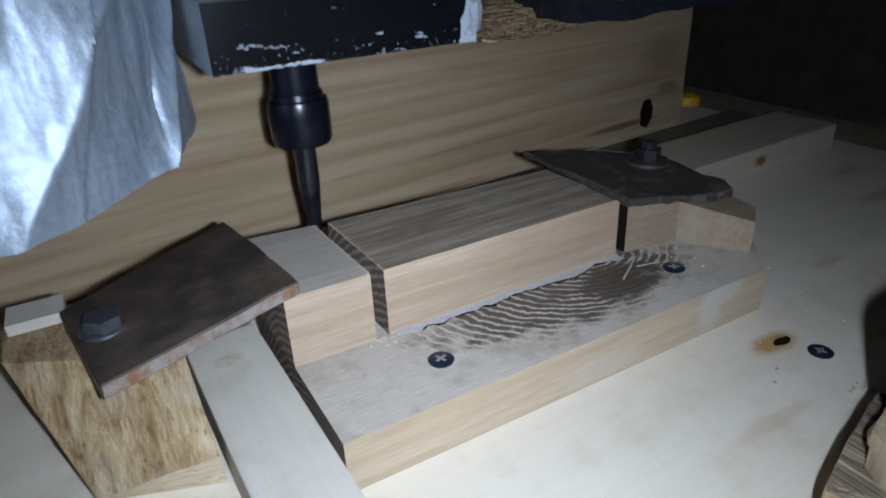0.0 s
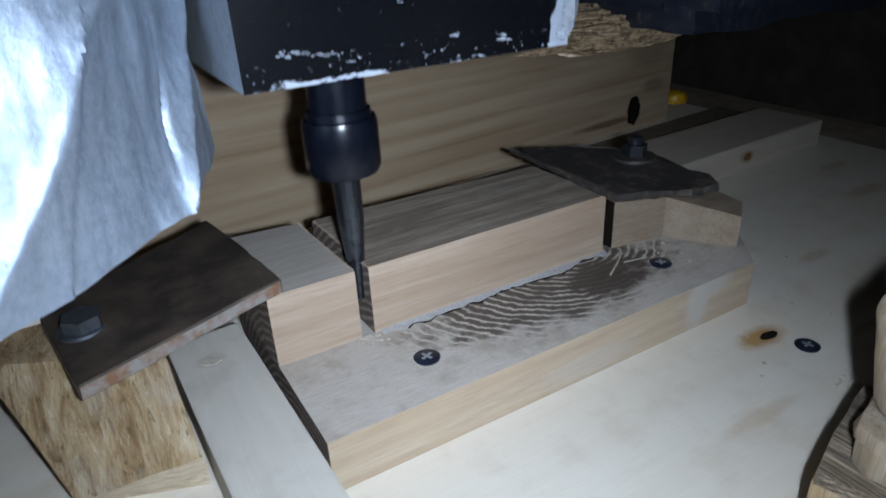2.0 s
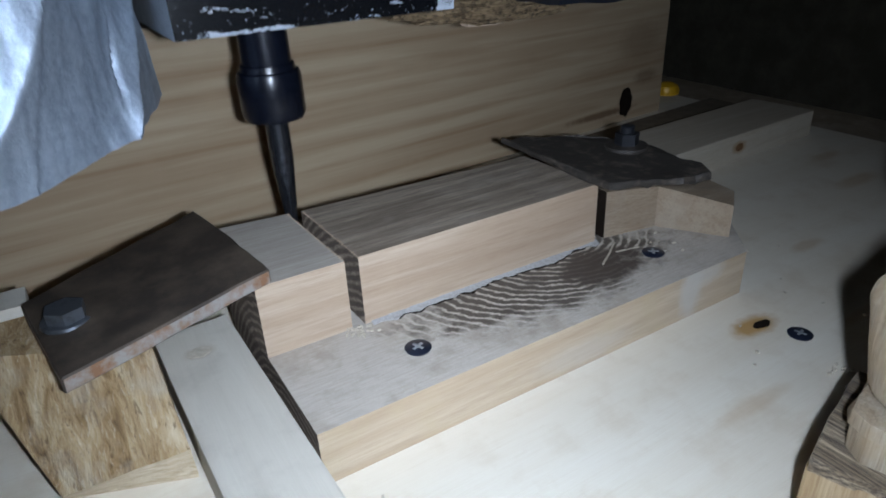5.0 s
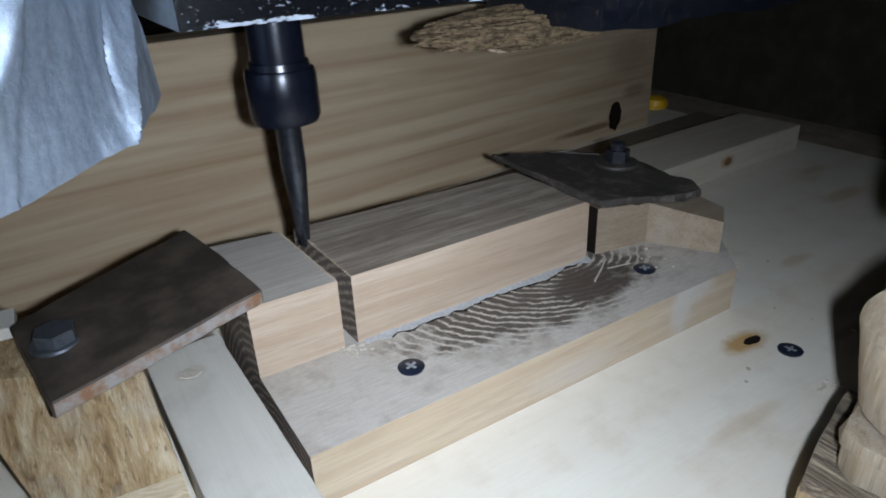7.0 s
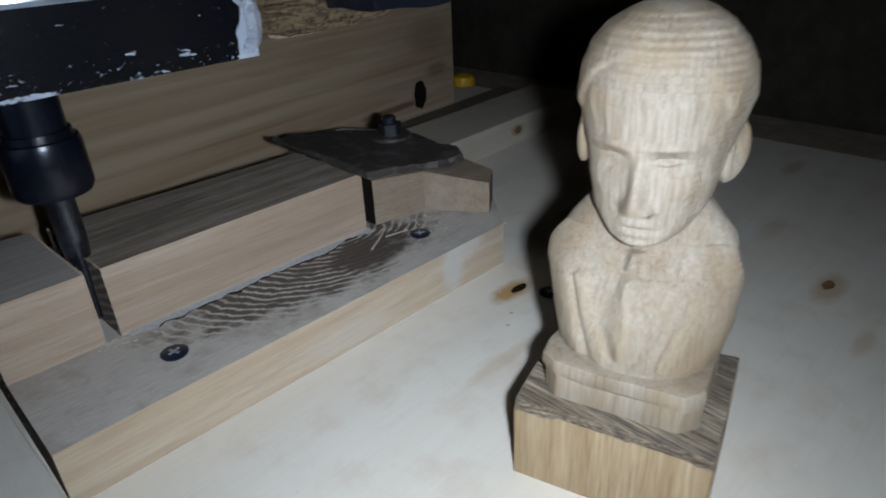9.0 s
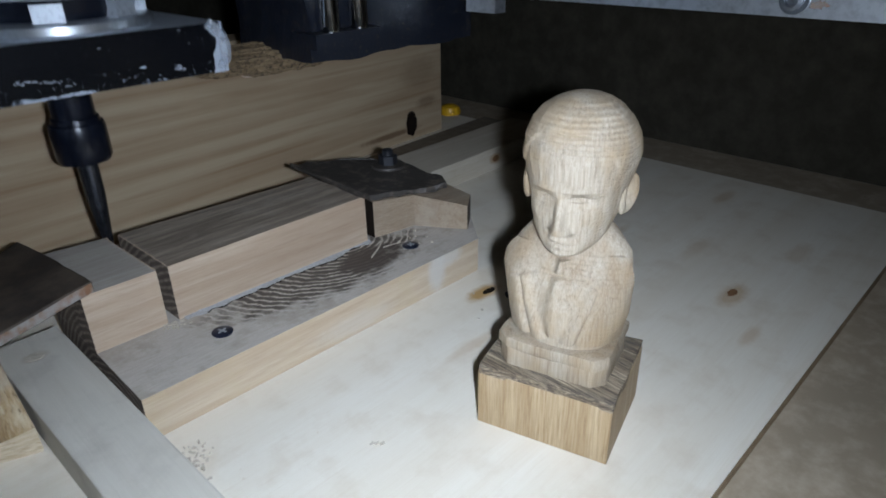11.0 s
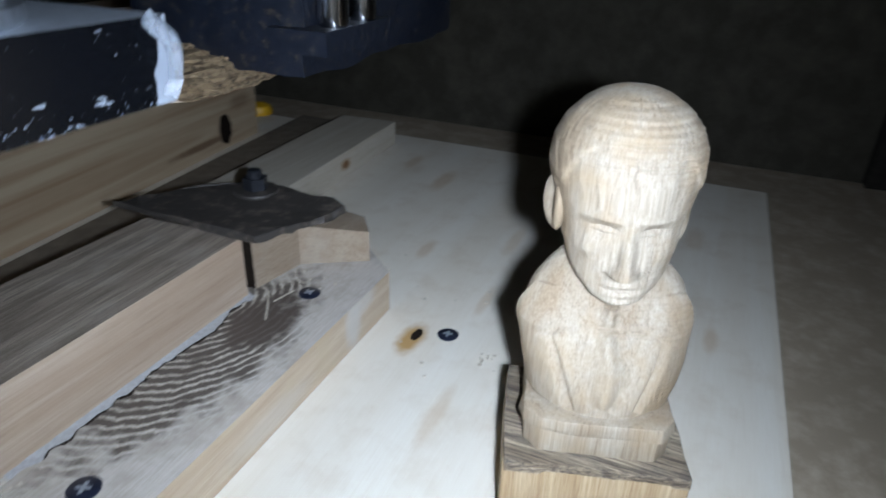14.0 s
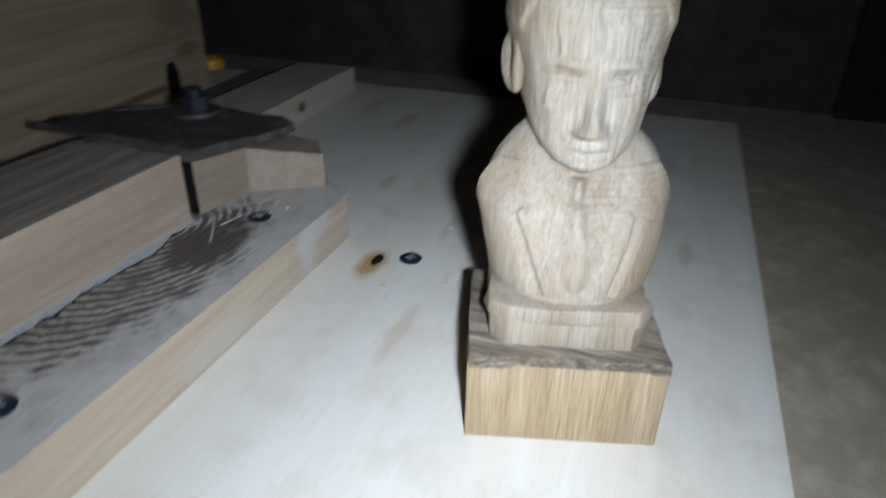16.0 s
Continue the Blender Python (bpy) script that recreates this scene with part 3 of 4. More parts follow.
def dust_band():
    """A low ragged drift of sawdust along the foot of the long block."""
    bm = bmesh.new()
    n, m = 260, 5
    rows = []
    for i in range(n + 1):
        x = -2.40 + 1.72 * i / n
        wide = 0.055 + 0.06 * noise.noise(Vector((x * 3, 0, 0))) + 0.03 * noise.noise(Vector((x * 13, 3, 0))) + 0.01 * noise.noise(Vector((x * 40, 3, 0)))
        wide = max(0.012, wide)
        rows.append([bm.verts.new((x, 0.692 - wide * j / m, 0.318 + 0.014 * (1 - j / m) ** 1.5 * (1 + 0.6 * noise.noise(Vector((x * 20, j, 0)))) - (0.004 if j == m else 0))) for j in range(m + 1)])
    for a, b in zip(rows, rows[1:]):
        for j in range(m):
            bm.faces.new((a[j], b[j], b[j + 1], a[j + 1]))
    # ragged near-black strip along the drift's front edge
    for i in range(22, n - 8):
        a, b = rows[i][-1].co, rows[i + 1][-1].co
        wa, wb = (0.005 + 0.022 * max(0.0, 0.35 + noise.noise(Vector((c.x * 11, 5, 0))) + 0.6 * noise.noise(Vector((c.x * 37, 5, 0)))) for c in (a, b))
        up = Vector((0, 0, 0.0045))
        f = bm.faces.new([bm.verts.new(p) for p in (a + up, b + up, b + up - Vector((0, wb, 0)), a + up - Vector((0, wa, 0)))])
        f.material_index = 1
    return bm


tagged(part("sawdust", dust_band(), [M_DUST, M_DARK]), "grey sawdust drifted along the oak block", "sawdust", "", "stuff")


def chips(spots):
    bm = bmesh.new()
    for x, y, z, spread, count in spots:
        for _ in range(count):
            c = Vector((x + random.gauss(0, spread), y + random.gauss(0, spread), z + random.uniform(0.004, 0.012)))
            turn = Euler((random.uniform(-.3, .3), random.uniform(-.3, .3), random.uniform(0, 6.3))).to_matrix()
            sx, sy, sz = random.uniform(.004, .016), random.uniform(.003, .008), random.uniform(.002, .006)
            vs = [bm.verts.new(c + turn @ Vector((sx * a, sy * b, sz * d))) for a in (-1, 1) for b in (-1, 1) for d in (-1, 1)]
            for q in ((0, 1, 3, 2), (4, 6, 7, 5), (0, 4, 5, 1), (2, 3, 7, 6), (0, 2, 6, 4), (1, 5, 7, 3)):
                bm.faces.new([vs[k] for k in q])
    return bm


tagged(part("wood_chips", chips([(-2.92, -0.33, 0.0, 0.07, 60), (-2.5, 0.62, 0.317, 0.03, 30), (-0.35, 0.45, 0.317, 0.13, 6),
                                 (-0.3, -0.85, 0.0, 0.05, 10), (0.02, 0.02, 0.30, 0.01, 4), (-2.1, -1.0, 0.0, 0.02, 4), (0.2, -0.2, 0, 0.4, 10)]), M_CHIP),
       "pale wood chips scattered by the cutter", "wood chips", "", "stuff")


# ---- carved statue on its block ----
def lerp_table(table, z):
    for a, b in zip(table, table[1:]):
        if a[0] <= z <= b[0]:
            k = (z - a[0]) / (b[0] - a[0])
            return [p + (q - p) * k for p, q in zip(a[1:], b[1:])]
    return None


HEAD = [(1.150, 0.14, 0.025, 0.03), (1.165, 0.115, 0.075, 0.075), (1.185, 0.10, 0.115, 0.10), (1.235, 0.055, 0.168, 0.145), (1.285, 0.02, 0.202, 0.185),
        (1.385, -0.055, 0.238, 0.27), (1.49, -0.10, 0.262, 0.325), (1.57, -0.115, 0.288, 0.345), (1.68, -0.12, 0.312, 0.345), (1.78, -0.115, 0.300, 0.32),
        (1.86, -0.11, 0.262, 0.28), (1.925, -0.10, 0.205, 0.22), (1.965, -0.095, 0.145, 0.16), (1.985, -0.09, 0.10, 0.11), (1.996, -0.09, 0.05, 0.055),
        (2.001, -0.09, 0.012, 0.015)]
NECK = [(0.62, -0.06, 0.17, 0.13), (1.15, -0.10, 0.185, 0.14), (1.45, -0.12, 0.18, 0.18)]
TORSO = [(0.60, 0.0, 0.285, 0.235), (0.72, 0.0, 0.31, 0.235), (0.85, 0.0, 0.335, 0.215), (1.0, -0.02, 0.357, 0.185), (1.07, -0.045, 0.357, 0.16),
         (1.12, -0.06, 0.345, 0.15), (1.17, -0.075, 0.322, 0.145), (1.22, -0.085, 0.28, 0.145), (1.27, -0.095, 0.235, 0.14), (1.31, -0.10, 0.19, 0.13)]


def ellipse_reach(fo, a, b, th):
    """How far an ellipse reaches from the axis towards th (0 is the front)."""
    c, s = math.cos(th), math.sin(th)
    A = (abs(c) / b) ** 2 + (abs(s) / a) ** 2
    B = -2 * c * fo / b ** 2
    C = fo ** 2 / b ** 2 - 1
    D = B * B - 4 * A * C
    if D <= 0:
        return 0.0
    return max(0.0, (-B + math.sqrt(D)) / (2 * A))


def bell(x, w):
    return math.exp(-(x / w) ** 2)


def statue():
    bm = bmesh.new()
    nz, nt = 380, 260
    rings = []
    for i in range(nz + 1):
        z = 0.60 + (2.015 - 0.60) * i / nz
        ring = []
        for j in range(nt):
            th = 2 * math.pi * j / nt
            if th > math.pi:
                th -= 2 * math.pi
            zf = z - 0.015  # height within the head
            mid = -0.09 * max(0.0, min(1.0, (zf - 1.62) / 0.25))
            rs = [0.004]
            torso = head = 0.0
            for table, which, zz in ((TORSO, 0, z), (NECK, 1, z), (HEAD, 2, zf)):
                row = lerp_table(table, zz)
                if row:
                    r = ellipse_reach(row[0] - mid, row[1], row[2], th)
                    rs.append(r)
                    if which == 0:
                        torso = r
                    if which == 2:
                        head = r
            r = max(rs)
            lat = r * math.sin(th)
            front = max(0.0, math.cos(th))
            if head >= r - 1e-6 and front > 0:
                nose_w = 0.026 + 0.020 * bell(zf - 1.325, 0.032)
                nose_h = 0.075 * max(0.0, min(1.0, (1.535 - zf) / 0.19)) if zf > 1.322 else 0.075 * bell(zf - 1.322, 0.018)
                r += nose_h * bell(lat, nose_w)
                r += 0.015 * bell(zf - 1.555 + 1.6 * (abs(lat) - 0.09) ** 2, 0.022) * bell(abs(lat) - 0.095, 0.08)
                r -= 0.026 * bell(zf - 1.497, 0.034) * bell(abs(lat) - 0.098, 0.055)
                r += 0.018 * bell(zf - 1.494, 0.017) * bell(abs(lat) - 0.098, 0.038)
                r -= 0.007 * bell(zf - 1.487 - 1.5 * (abs(lat) - 0.098) ** 2, 0.005) * bell(abs(lat) - 0.098, 0.042)
                r -= 0.007 * bell(zf - 1.516 + 2.0 * (abs(lat) - 0.098) ** 2, 0.005) * bell(abs(lat) - 0.098, 0.05)
                r += 0.014 * bell(zf - 1.40, 0.045) * bell(abs(lat) - 0.15, 0.05)
                r += 0.010 * bell(zf - 1.312, 0.014) * bell(abs(lat) - 0.040, 0.015)
                r -= 0.012 * bell(zf - 1.240, 0.006) * bell(lat, 0.07)
                r += 0.010 * bell(zf - 1.258, 0.012) * bell(lat, 0.055) + 0.012 * bell(zf - 1.220, 0.014) * bell(lat, 0.05)
                r -= 0.009 * bell(abs(lat) - 0.065 - 0.35 * (1.32 - zf), 0.012) * bell(zf - 1.285, 0.04)
                r += 0.014 * bell(zf - 1.180, 0.018) * bell(lat, 0.05)
                r -= 0.010 * bell(zf - 1.158, 0.010)
            if head >= r - 0.12 and zf > 1.55:
                hair = 1.83 - 0.20 * min(1.0, abs(abs(th) - 0.25) / 1.0) ** 2
                lift = max(0.0, min(1.0, (zf - hair) / 0.02))
                r += 0.011 * lift * min(1.0, r / 0.2) * (1 if abs(th) < 1.3 else max(0.0, 1 - (abs(th) - 1.3) / 0.4))
                r -= 0.005 * bell(abs(lat) - 0.004, 0.007) * (1 if front > 0 and zf > 1.60 else 0)
                r += 0.0009 * lift * math.sin(th * 52 + 3 * noise.noise(Vector((th * 3, z * 7, 0))))
            if torso >= r - 1e-6 and front > 0:
                edge = 0.055 + 0.36 * (z - 0.68)
                if 0.66 < z < 1.16:
                    r += 0.034 * (1 / (1 + math.exp(-(abs(lat) - edge) / 0.007)))
                    notch = z - 1.02 + 0.5 * (abs(lat) - 0.17)
                    r -= 0.020 * bell(notch, 0.012) * bell(abs(lat) - 0.22, 0.06)
                    edge2 = 0.20 - 0.30 * (1.0 - z)
                    r -= 0.034 * bell(abs(lat) - edge2 - 0.03, 0.014) * (1 if z < 1.0 else 0)
                if 0.70 < z < 1.12:
                    r += 0.040 * bell(lat, 0.026 + 0.03 * bell(z - 0.84, 0.1)) * (1 - bell(z - 1.035, 0.012))
            ridge = (0.0007 + 0.0024 * (1 if z > 1.74 or 1.0 < z < 1.16 else 0)) * math.sin(z * 2 * math.pi / 0.026 + 1.5 * noise.noise(Vector((th * 2, z * 5, 0))))
            facet = 0.005 * noise.noise(Vector((math.cos(th) * 5, math.sin(th) * 5, z * 6))) + 0.003 * noise.noise(Vector((math.cos(th) * 13, math.sin(th) * 16, z * 14)))
            r += (ridge * (0.5 + 0.5 * math.sin(th * 1.3 + 0.6)) + facet) * min(1.0, r / 0.15)
            ring.append(bm.verts.new((mid + r * math.cos(th), r * math.sin(th) - 0.015 * bell(z - 1.02, 0.12) - 0.012 * max(0.0, min(1.0, (z - 1.1) / 0.5)), z)))
        rings.append(ring)
    for a, b in zip(rings, rings[1:]):
        for j in range(nt):
            bm.faces.new((a[j], a[(j + 1) % nt], b[(j + 1) % nt], b[j]))
    bm.faces.new(rings[-1])
    # ears
    for side in (1, -1):
        e = bmesh.ops.create_uvsphere(bm, u_segments=18, v_segments=12, radius=1.0)["verts"]
        for v in e:
            x, y, z = v.co
            rim = 0.35 + 0.65 * min(1.0, math.hypot(x, z))
            fore, out, up = (-0.10, 0.250, 1.49) if side > 0 else (-0.03, 0.262, 1.53)
            bowl = 0.030 * bell(x + 0.1, 0.45) * bell(z - 0.1, 0.5)
            v.co = Vector((0.078 * x * (1 + 0.35 * z) - 0.03 * z + fore, side * (out + 0.040 * y * side * rim - bowl * max(0.0, y * side) + 0.050 * max(0.0, -x)) - 0.008, up + 0.115 * z))
    # plinth with clipped corners
    def slab(hw, hd, cut, z0, z1, mi, amount):
        pts = [(-hd + cut, -hw), (hd - cut, -hw), (hd, -hw + cut), (hd, hw - cut), (hd - cut, hw), (-hd + cut, hw), (-hd, hw - cut), (-hd, -hw + cut)]
        b2 = prism(pts, z0, z1, bev=0.012, cuts=4, wear=amount, seed=z0)
        me = bpy.data.meshes.new("tmp")
        b2.to_mesh(me)
        b2.free()
        n0 = len(bm.faces)
        bm.from_mesh(me)
        bpy.data.meshes.remove(me)
        bm.faces.ensure_lookup_table()
        for f in bm.faces[n0:]:
            f.material_index = mi
    slab(0.335, 0.285, 0.07, 0.56, 0.63, 0, 0.018)
    slab(0.325, 0.27, 0.07, 0.42, 0.575, 0, 0.010)
    slab(0.408, 0.348, 0.004, 0.37, 0.435, 2, 0.012)
    slab(0.41, 0.35, 0.004, 0.0, 0.39, 1, 0.0)
    turn = math.atan2(-0.27, -0.96)
    bm.transform(Matrix.Translation((-1.055, -1.622, 0.0)) @ Matrix.Rotation(turn, 4, "Z"))
    ob = part("carved_statue", bm, [M_STATUE, M_STATUE_BASE, M_STATUE_TOP], None, smooth=True)
    return tagged(ob, "carved pale oak bust on a square block standing on plywood", "statue")


statue()

# ---- machine: spindle head, moves across and up and down ----
head = thing("spindle_head", "router spindle on a chipped black mounting plate with a taped hose", "spindle")
TX, TY = -2.455, 0.80
mp = box(-3.04, -1.50, 0.21, 1.45, 1.655, 2.0, bev=0.008, top_mat=2, side_mats={3: 1})
for f in mp.faces:
    if f.calc_area() < 0.02:
        f.material_index = 2  # paint worn off the edges
part("mount_plate", mp, [M_PAINT, M_ALU, M_PALE], head)
sc = bmesh.new()
for k in range(26):  # ragged flakes along a worn streak
    u = k / 25
    cx, cz = -2.89 + 0.25 * u + random.uniform(-.008, .008), 1.785 - 0.03 * u + random.uniform(-.010, .010)
    rx, rz = random.uniform(.004, .016), random.uniform(.002, .006)
    ring = [sc.verts.new((cx + rx * random.uniform(.6, 1.3) * math.cos(a), 0.2075, cz + rz * random.uniform(.5, 1.5) * math.sin(a)))
            for a in (0, 0.9, 1.8, 2.7, 3.6, 4.5, 5.4)]
    sc.faces.new(ring)
part("scratch", sc, M_SCRATCH, head, "bare metal scratch")
part("motor_flange", lathe([(0.60, 0), (0.62, 0.02), (0.62, 0.07), (0.58, 0.09)], (-2.4, 0.82, 2.0), 56), M_BRIGHT, head, smooth=True)
part("motor_body", lathe([(0.50, 0), (0.52, 0.05), (0.52, 1.5), (0.45, 1.6)], (-2.4, 0.82, 2.09), 56), M_BLACK_METAL, head, smooth=True)
for a in (200, 250, 300, 350):
    tab = box(-0.09, 0.09, -0.05, 0.05, 2.09, 2.20, bev=0.015)
    tab.transform(Matrix.Translation((-2.4 + 0.53 * math.cos(radians(a)), 0.82 + 0.53 * math.sin(radians(a)), 0)) @ Matrix.Rotation(radians(a + 90), 4, "Z"))
    part("motor_tab", tab, M_ALU, head, "dull silver tab")
part("motor_band", lathe([(0.53, 0), (0.535, 0.01), (0.535, 0.05), (0.53, 0.06)], (-2.4, 0.82, 2.22), 56), M_ALU, head, "silver band", smooth=True)
chuck = thing("chuck", "", "")
chuck.parent = head
part("spindle_nose", lathe([(0.12, -0.36), (0.145, -0.34), (0.145, 0.0)], (0, 0, 1.66)), M_BLACK_METAL, chuck, smooth=True)
part("collet_nut", lathe([(0.13, 0), (0.175, 0.015), (0.192, 0.05), (0.192, 0.27), (0.183, 0.30), (0.165, 0.305), (0.16, 0.34), (0.12, 0.345)], (0, 0, 1.055)), M_BLACK_METAL, chuck, smooth=True)
part("cutter", lathe([(0.012, 0.0), (0.032, 0.02), (0.066, 0.44), (0.072, 0.53), (0.072, 0.80)], (0, 0, 0.29), 24), M_CARBIDE, chuck, smooth=True)


def tape_skirt():
    """A hose end wrapped in creased tape, wide above and cut ragged below."""
    bm = bmesh.new()
    na, nz = 130, 100
    line = [Vector(p) for p in ((-3.07, 0.83), (-3.25, 0.50), (-3.45, 0.27), (-3.75, 0.04), (-4.10, -0.08), (-4.75, -0.05))]
    lows = [1.30, 1.235, 1.19, 1.13, 1.12, 1.20]
    grid, outs = [], []
    for i in range(na + 1):
        s = i / na
        u = s * (len(line) - 1)
        k = min(int(u), len(line) - 2)
        f = u - k
        p0, p1, p2, p3 = (line[max(0, min(len(line) - 1, q))] for q in (k - 1, k, k + 1, k + 2))
        p = 0.5 * (2 * p1 + (p2 - p0) * f + (2 * p0 - 5 * p1 + 4 * p2 - p3) * f * f + (3 * p1 - p0 - 3 * p2 + p3) * f ** 3)
        d = (p2 - p1).lerp(p3 - p2 if k < len(line) - 2 else p2 - p1, f).normalized()
        face = Vector((-d.y, d.x))
        if face.y > 0:
            face = -face
        low = lows[k] + (lows[k + 1] - lows[k]) * f
        length = 2.0 * s
        row = []
        for j in range(nz + 1):
            k2 = j / nz
            z = low + (2.75 - low) * k2
            q = p + d * (0.30 * max(0.0, 0.22 - s)) * min(1.0, k2 * 3.0) * 1.6
            diag = length * 1.0 + z * 0.62
            fold = 1 - abs(2 * ((diag * 1.15 + 0.2 * noise.noise(Vector((length, z * 1.5, 9)))) % 1.0) - 1)
            crease = 0.105 * fold ** 3.0 * (0.4 + 0.6 * bell(s - 0.4, 0.3)) + 0.05 * noise.noise(Vector((length * 2.0 + z, z * 1.3, 4.0))) \
                + 0.010 * noise.noise(Vector((length * 9, z * 4, 1.0))) + 0.0035 * noise.noise(Vector((length * 34, z * 7, 2.0))) \
                - 0.022 * bell(length - 0.42 - 0.35 * (1.75 - z), 0.014) * bell(z - 1.55, 0.14)
            if length - 0.30 * (1.9 - z) > 0.98:
                crease += 0.014
            row.append(Vector((q.x + face.x * crease, q.y + face.y * crease, z + 0.010 * noise.noise(Vector((length * 8, 0, 0))) * (1 - k2))))
        grid.append(row)
        outs.append(-face)
    front = [[bm.verts.new(p) for p in row] for row in grid]
    back = [[bm.verts.new(p + Vector((outs[i].x, outs[i].y, 0)) * (0.03 + 0.25 * math.sin(math.pi * i / na))) for p in row] for i, row in enumerate(grid)]
    for g in (front, back):
        for i in range(na):
            for j in range(nz):
                bm.faces.new((g[i][j], g[i + 1][j], g[i + 1][j + 1], g[i][j + 1]))
    for i in range(na):
        for j in (0, nz):
            bm.faces.new((front[i][j], front[i + 1][j], back[i + 1][j], back[i][j]))
    for j in range(nz):
        for i in (0, na):
            bm.faces.new((front[i][j], front[i][j + 1], back[i][j + 1], back[i][j]))
    return bm


part("tape_skirt", tape_skirt(), M_TAPE, head, "crumpled silver duct tape", smooth=True)

def ribbon(points, width, thick=0.012, steps=26):
    """A crumpled strip of film along a smooth line."""
    bm = bmesh.new()
    rows = []
    pts = [Vector(p) for p in points]
    for i in range(steps + 1):
        u = i / steps * (len(pts) - 1)
        k = min(int(u), len(pts) - 2)
        f = u - k
        f = f * f * (3 - 2 * f)
        c = pts[k].lerp(pts[k + 1], f)
        d = (pts[k + 1] - pts[k]).normalized()
        side = d.cross(Vector((0, 1, 0))).normalized() * width * (0.7 + 0.5 * noise.noise(c * 6))
        out = Vector((0, -1, 0)) * thick
        w = noise.noise_vector(c * 5) * 0.04
        rows.append([bm.verts.new(c + w - side), bm.verts.new(c + w * 0.3 + out * 2.5), bm.verts.new(c + w + side), bm.verts.new(c + w - out)])
    for a, b in zip(rows, rows[1:]):
        for j in range(4):
            bm.faces.new((a[j], b[j], b[(j + 1) % 4], a[(j + 1) % 4]))
    bm.faces.new(rows[0])
    bm.faces.new(rows[-1])
    return bm


for pts, wd in (([(-1.62, 0.18, 2.00), (-1.54, 0.16, 1.92), (-1.53, 0.16, 1.75), (-1.56, 0.17, 1.68)], 0.05),):
    part("film_scrap", ribbon(pts, wd), M_FILM, head, "cloudy torn plastic film", smooth=True)

# ---- machine: carriage, moves across only ----
gantry = thing("gantry_carriage", "black machine carriage with chrome rods and caked foam beneath", "machine carriage")


def wrapped_body():
    """A motor bundled in black film: a soft, creased box."""
    bm = box(-0.95, 0.88, -0.05, 1.0, 1.86, 3.6, bev=0.0)
    bmesh.ops.subdivide_edges(bm, edges=bm.edges[:], cuts=22, use_grid_fill=True)
    for v in bm.verts:
        v.co += noise.noise_vector(v.co * 2.2) * 0.035 + noise.noise_vector(v.co * 8.0) * 0.016
    return bm


part("body", wrapped_body(), M_BLACK, gantry, smooth=True)
part("cross_beam", box(-9.0, -0.9, 1.55, 2.1, 2.6, 3.4, bev=0.03), M_BLACK_METAL, gantry)
for rx in (-0.80, -0.52):
    part("rod", tube((rx, -0.14, 2.09), (rx, -0.14, 3.8), 0.075), M_CHROME, gantry, "chrome guide rod", smooth=True)
part("rod_seat", box(-1.0, -0.35, -0.22, 0.1, 1.98, 2.09, bev=0.02), M_BLACK, gantry)


def foam():
    bm = bmesh.new()
    bmesh.ops.create_icosphere(bm, subdivisions=6, radius=1.0)
    for v in bm.verts:
        n = noise.noise_vector(v.co * 2.5)
        n2 = noise.noise_vector(v.co * 9)
        c = v.co + n * 0.28 + n2 * 0.10 + noise.noise_vector(v.co * 30) * 0.06 + noise.noise_vector(v.co * 70) * 0.03
        v.co = Vector((-0.80 + 0.84 * c.x, 0.64 + 0.32 * c.y, 1.83 + (0.12 if c.x < 0.4 else 0.08) * c.z + 0.05 * max(0.0, c.x)))
    return bm


part("foam_lump", foam(), M_FOAM, gantry, "tan foam caked with sawdust")
part("wood_scrap", disc(-1.0, 0.66, 1.71, 0.16, 0.10, 0.05, wob=0.6, seed=6.0), M_OAK, gantry, "pale wooden scrap")

# ---- fixed side rail ----
rail = thing("side_rail", "aluminium rail with a round shaft and socket screw", "rail")
part("bar", box(0.36, 0.46, -6.0, 0.30, 2.25, 2.44, bev=0.012), M_BRIGHT, rail)
part("shaft", tube((0.41, -6.0, 2.56), (0.41, 0.4, 2.56), 0.09), M_CHROME, rail, "steel shaft", smooth=True)

part("bracket", prism([(0.34, 0.30), (0.48, 0.30), (0.48, 0.62), (0.34, 0.62)], 2.12, 2.75, bev=0.03), M_BRIGHT, rail, "end bracket")
sc = lathe([(0.085, 0), (0.085, 0.012), (0.06, 0.012), (0.062, 0.05), (0.04, 0.055), (0.036, 0.03)], (0, 0, 0), 28)
sc.transform(Matrix.Translation((0.36, -2.0, 2.35)) @ Matrix.Rotation(radians(-90), 4, "Y"))
part("socket_screw", sc, M_BOLT, rail, "steel socket screw", smooth=True)
rust = disc(0, 0, 0, 0.022, 0.05, 0.004, wob=0.8, seed=9.0)
rust.transform(pose(0.358, -2.14, 2.33, 0, -90, 0))
part("rust_spot", rust, M_RUST_EDGE, rail, "brown rust bloom beside the screw")
rail.matrix_basis = pose(0.13 * U, -0.05 * U, 0.02 * U)

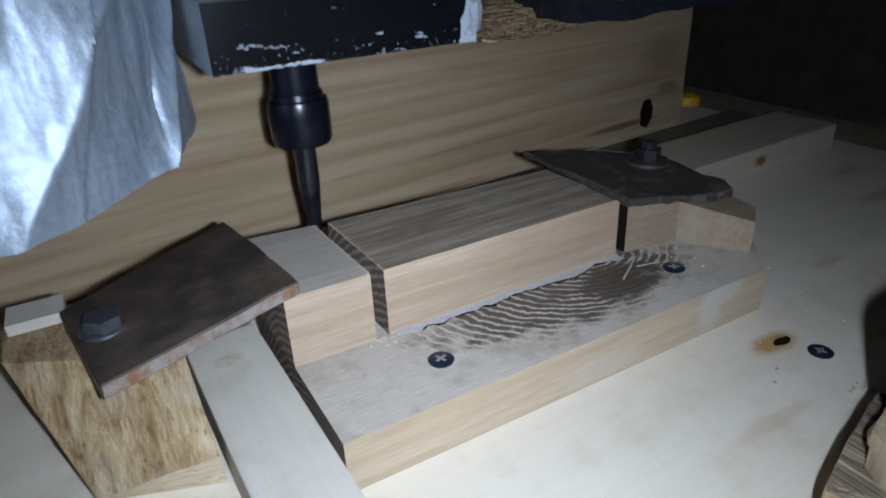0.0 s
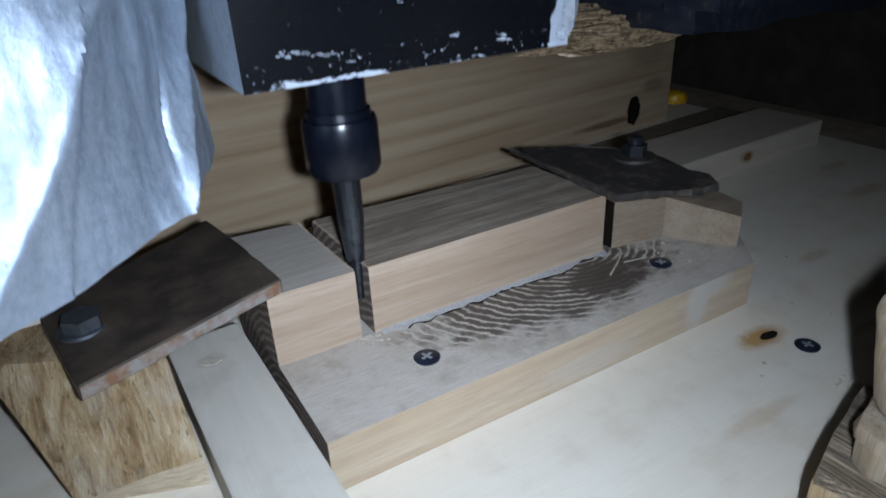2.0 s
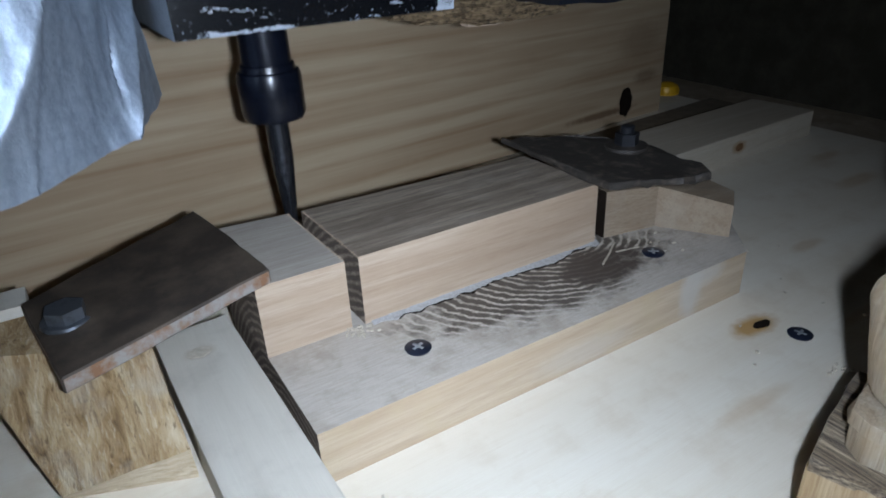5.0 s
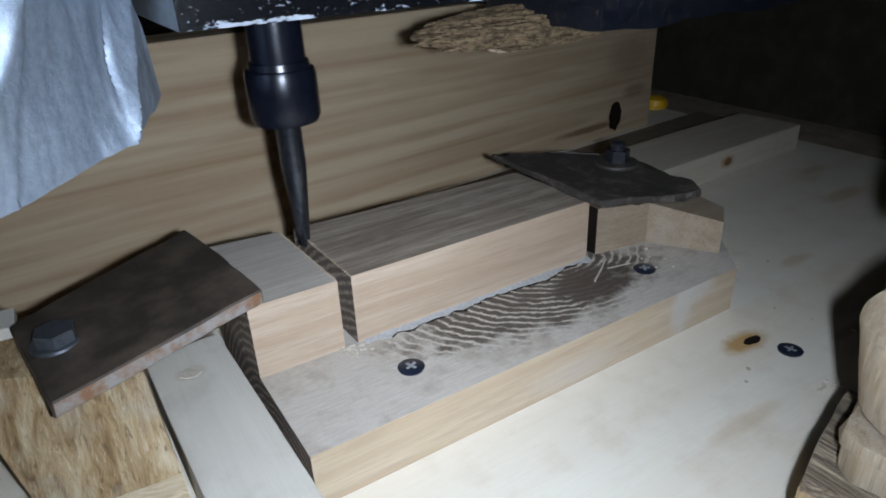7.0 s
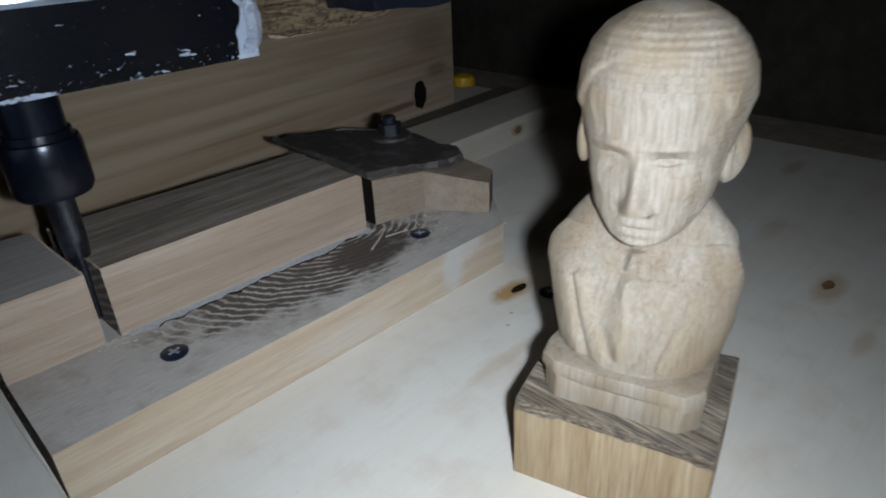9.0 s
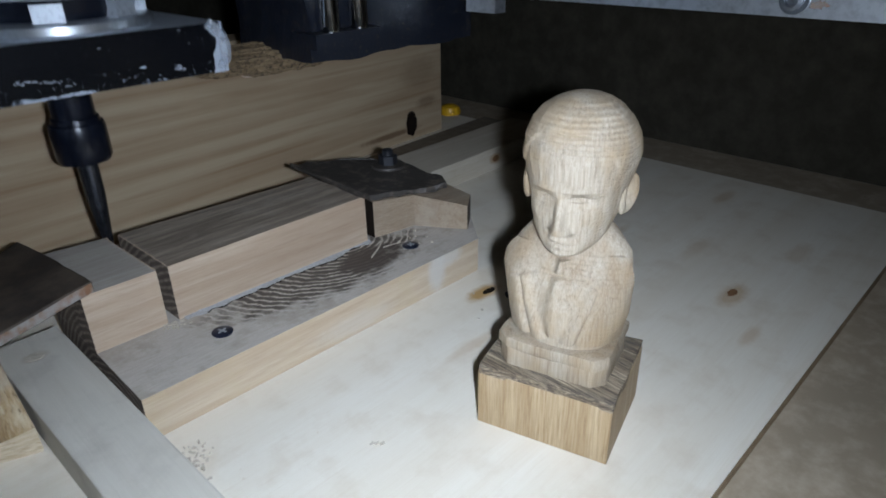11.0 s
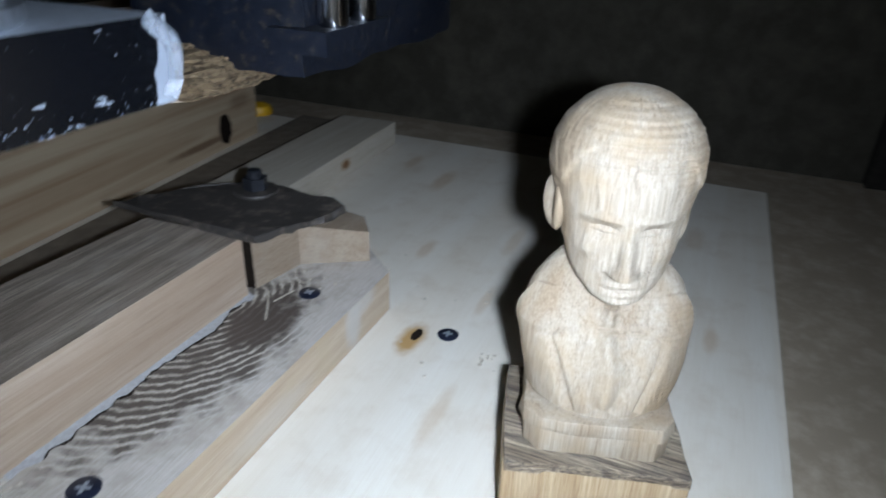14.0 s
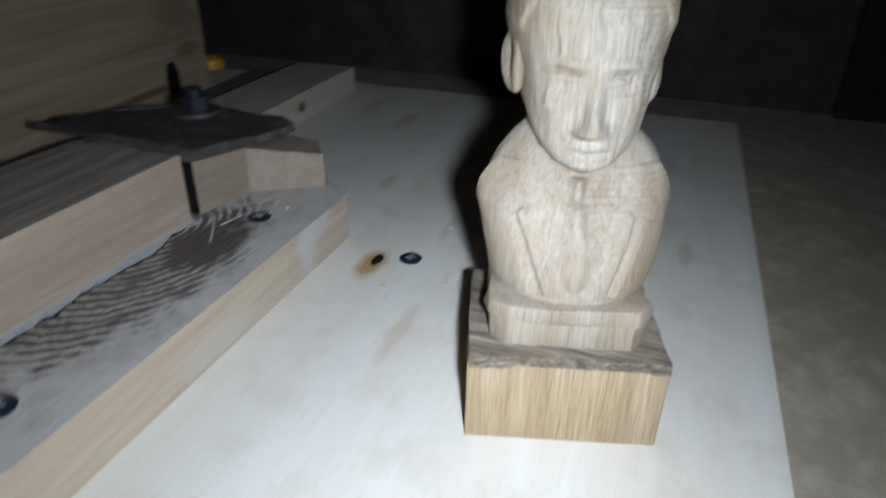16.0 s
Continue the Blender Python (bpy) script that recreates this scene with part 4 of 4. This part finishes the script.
yellow = thing("yellow_knob", "small yellow plastic knob lying behind the board", "knob")
part("cap", lathe([(0.17, 0), (0.18, 0.05), (0.15, 0.12), (0.06, 0.16)], (3.86, 4.02, 0.0), 24), M_YELLOW, yellow, smooth=True)

# ---- phone torch ----
torch = thing("phone_torch", "small white phone torch beside the lens", "torch")


def torch_part(name, bm, mat):
    return part(name, bm, mat, torch)


bm = lathe([(0.075, 0.0), (0.075, 0.004)], (0, 0, 0), 24)
torch_part("led", bm, torch_material())
# unseen cup ahead of the LED, added to narrow the beam
rim = bmesh.new()
cup = [(0.078, -0.012), (0.078, 0.082), (0.10, 0.082), (0.10, -0.012)]
seg = 28
vs = [[rim.verts.new((r * math.cos(2 * math.pi * i / seg), r * math.sin(2 * math.pi * i / seg), -z)) for r, z in cup] for i in range(seg)]
for i in range(seg):
    for j in range(4):
        rim.faces.new((vs[i][j], vs[(i + 1) % seg][j], vs[(i + 1) % seg][(j + 1) % 4], vs[i][(j + 1) % 4]))
torch_part("beam_cup", rim, M_BLACK_METAL)


def motions():
    spin = [(0, .95, .14), (.5, .83, .379), (1, .47, .416), (1.5, .10, .42), (2, .0, .20), (2.5, -.09, .02), (3, .02, .09), (3.5, .06, .33),
            (4, .30, .415), (4.2, .42, .42), (4.7, .78, .37), (5.2, .95, .10), (5.6, 1.0, -.05), (6.0, .96, .05), (6.3, .92, .17), (6.5, .85, .328),
            (7, .49, .40), (7.5, .17, .40), (8, .11, .20), (8.5, .03, .01), (9, .13, .05), (9.6, .15, .36), (10.2, .48, .41), (10.8, .88, .33),
            (11.2, .98, .07), (11.5, .99, -.004), (12, .951, .062), (12.5, .82, .321), (13, .50, .38), (13.5, .15, .421), (14, .02, .19),
            (14.5, -.09, .025), (15, .0, .04), (15.5, .01, .26), (16, .25, .40)]
    walk(head, [(t, pose(0, U * y, U * z)) for t, y, z in spin])
    walk(gantry, [(t, pose(0, U * y, 0)) for t, y, z in spin])
    walk(chuck, [(i / 10, pose(U * TX, U * TY, 0, 0, 0, 80 * i)) for i in range(161)])
    walk(torch, [(t, m @ TORCH_OFFSET) for t, m in EYES])


motions()
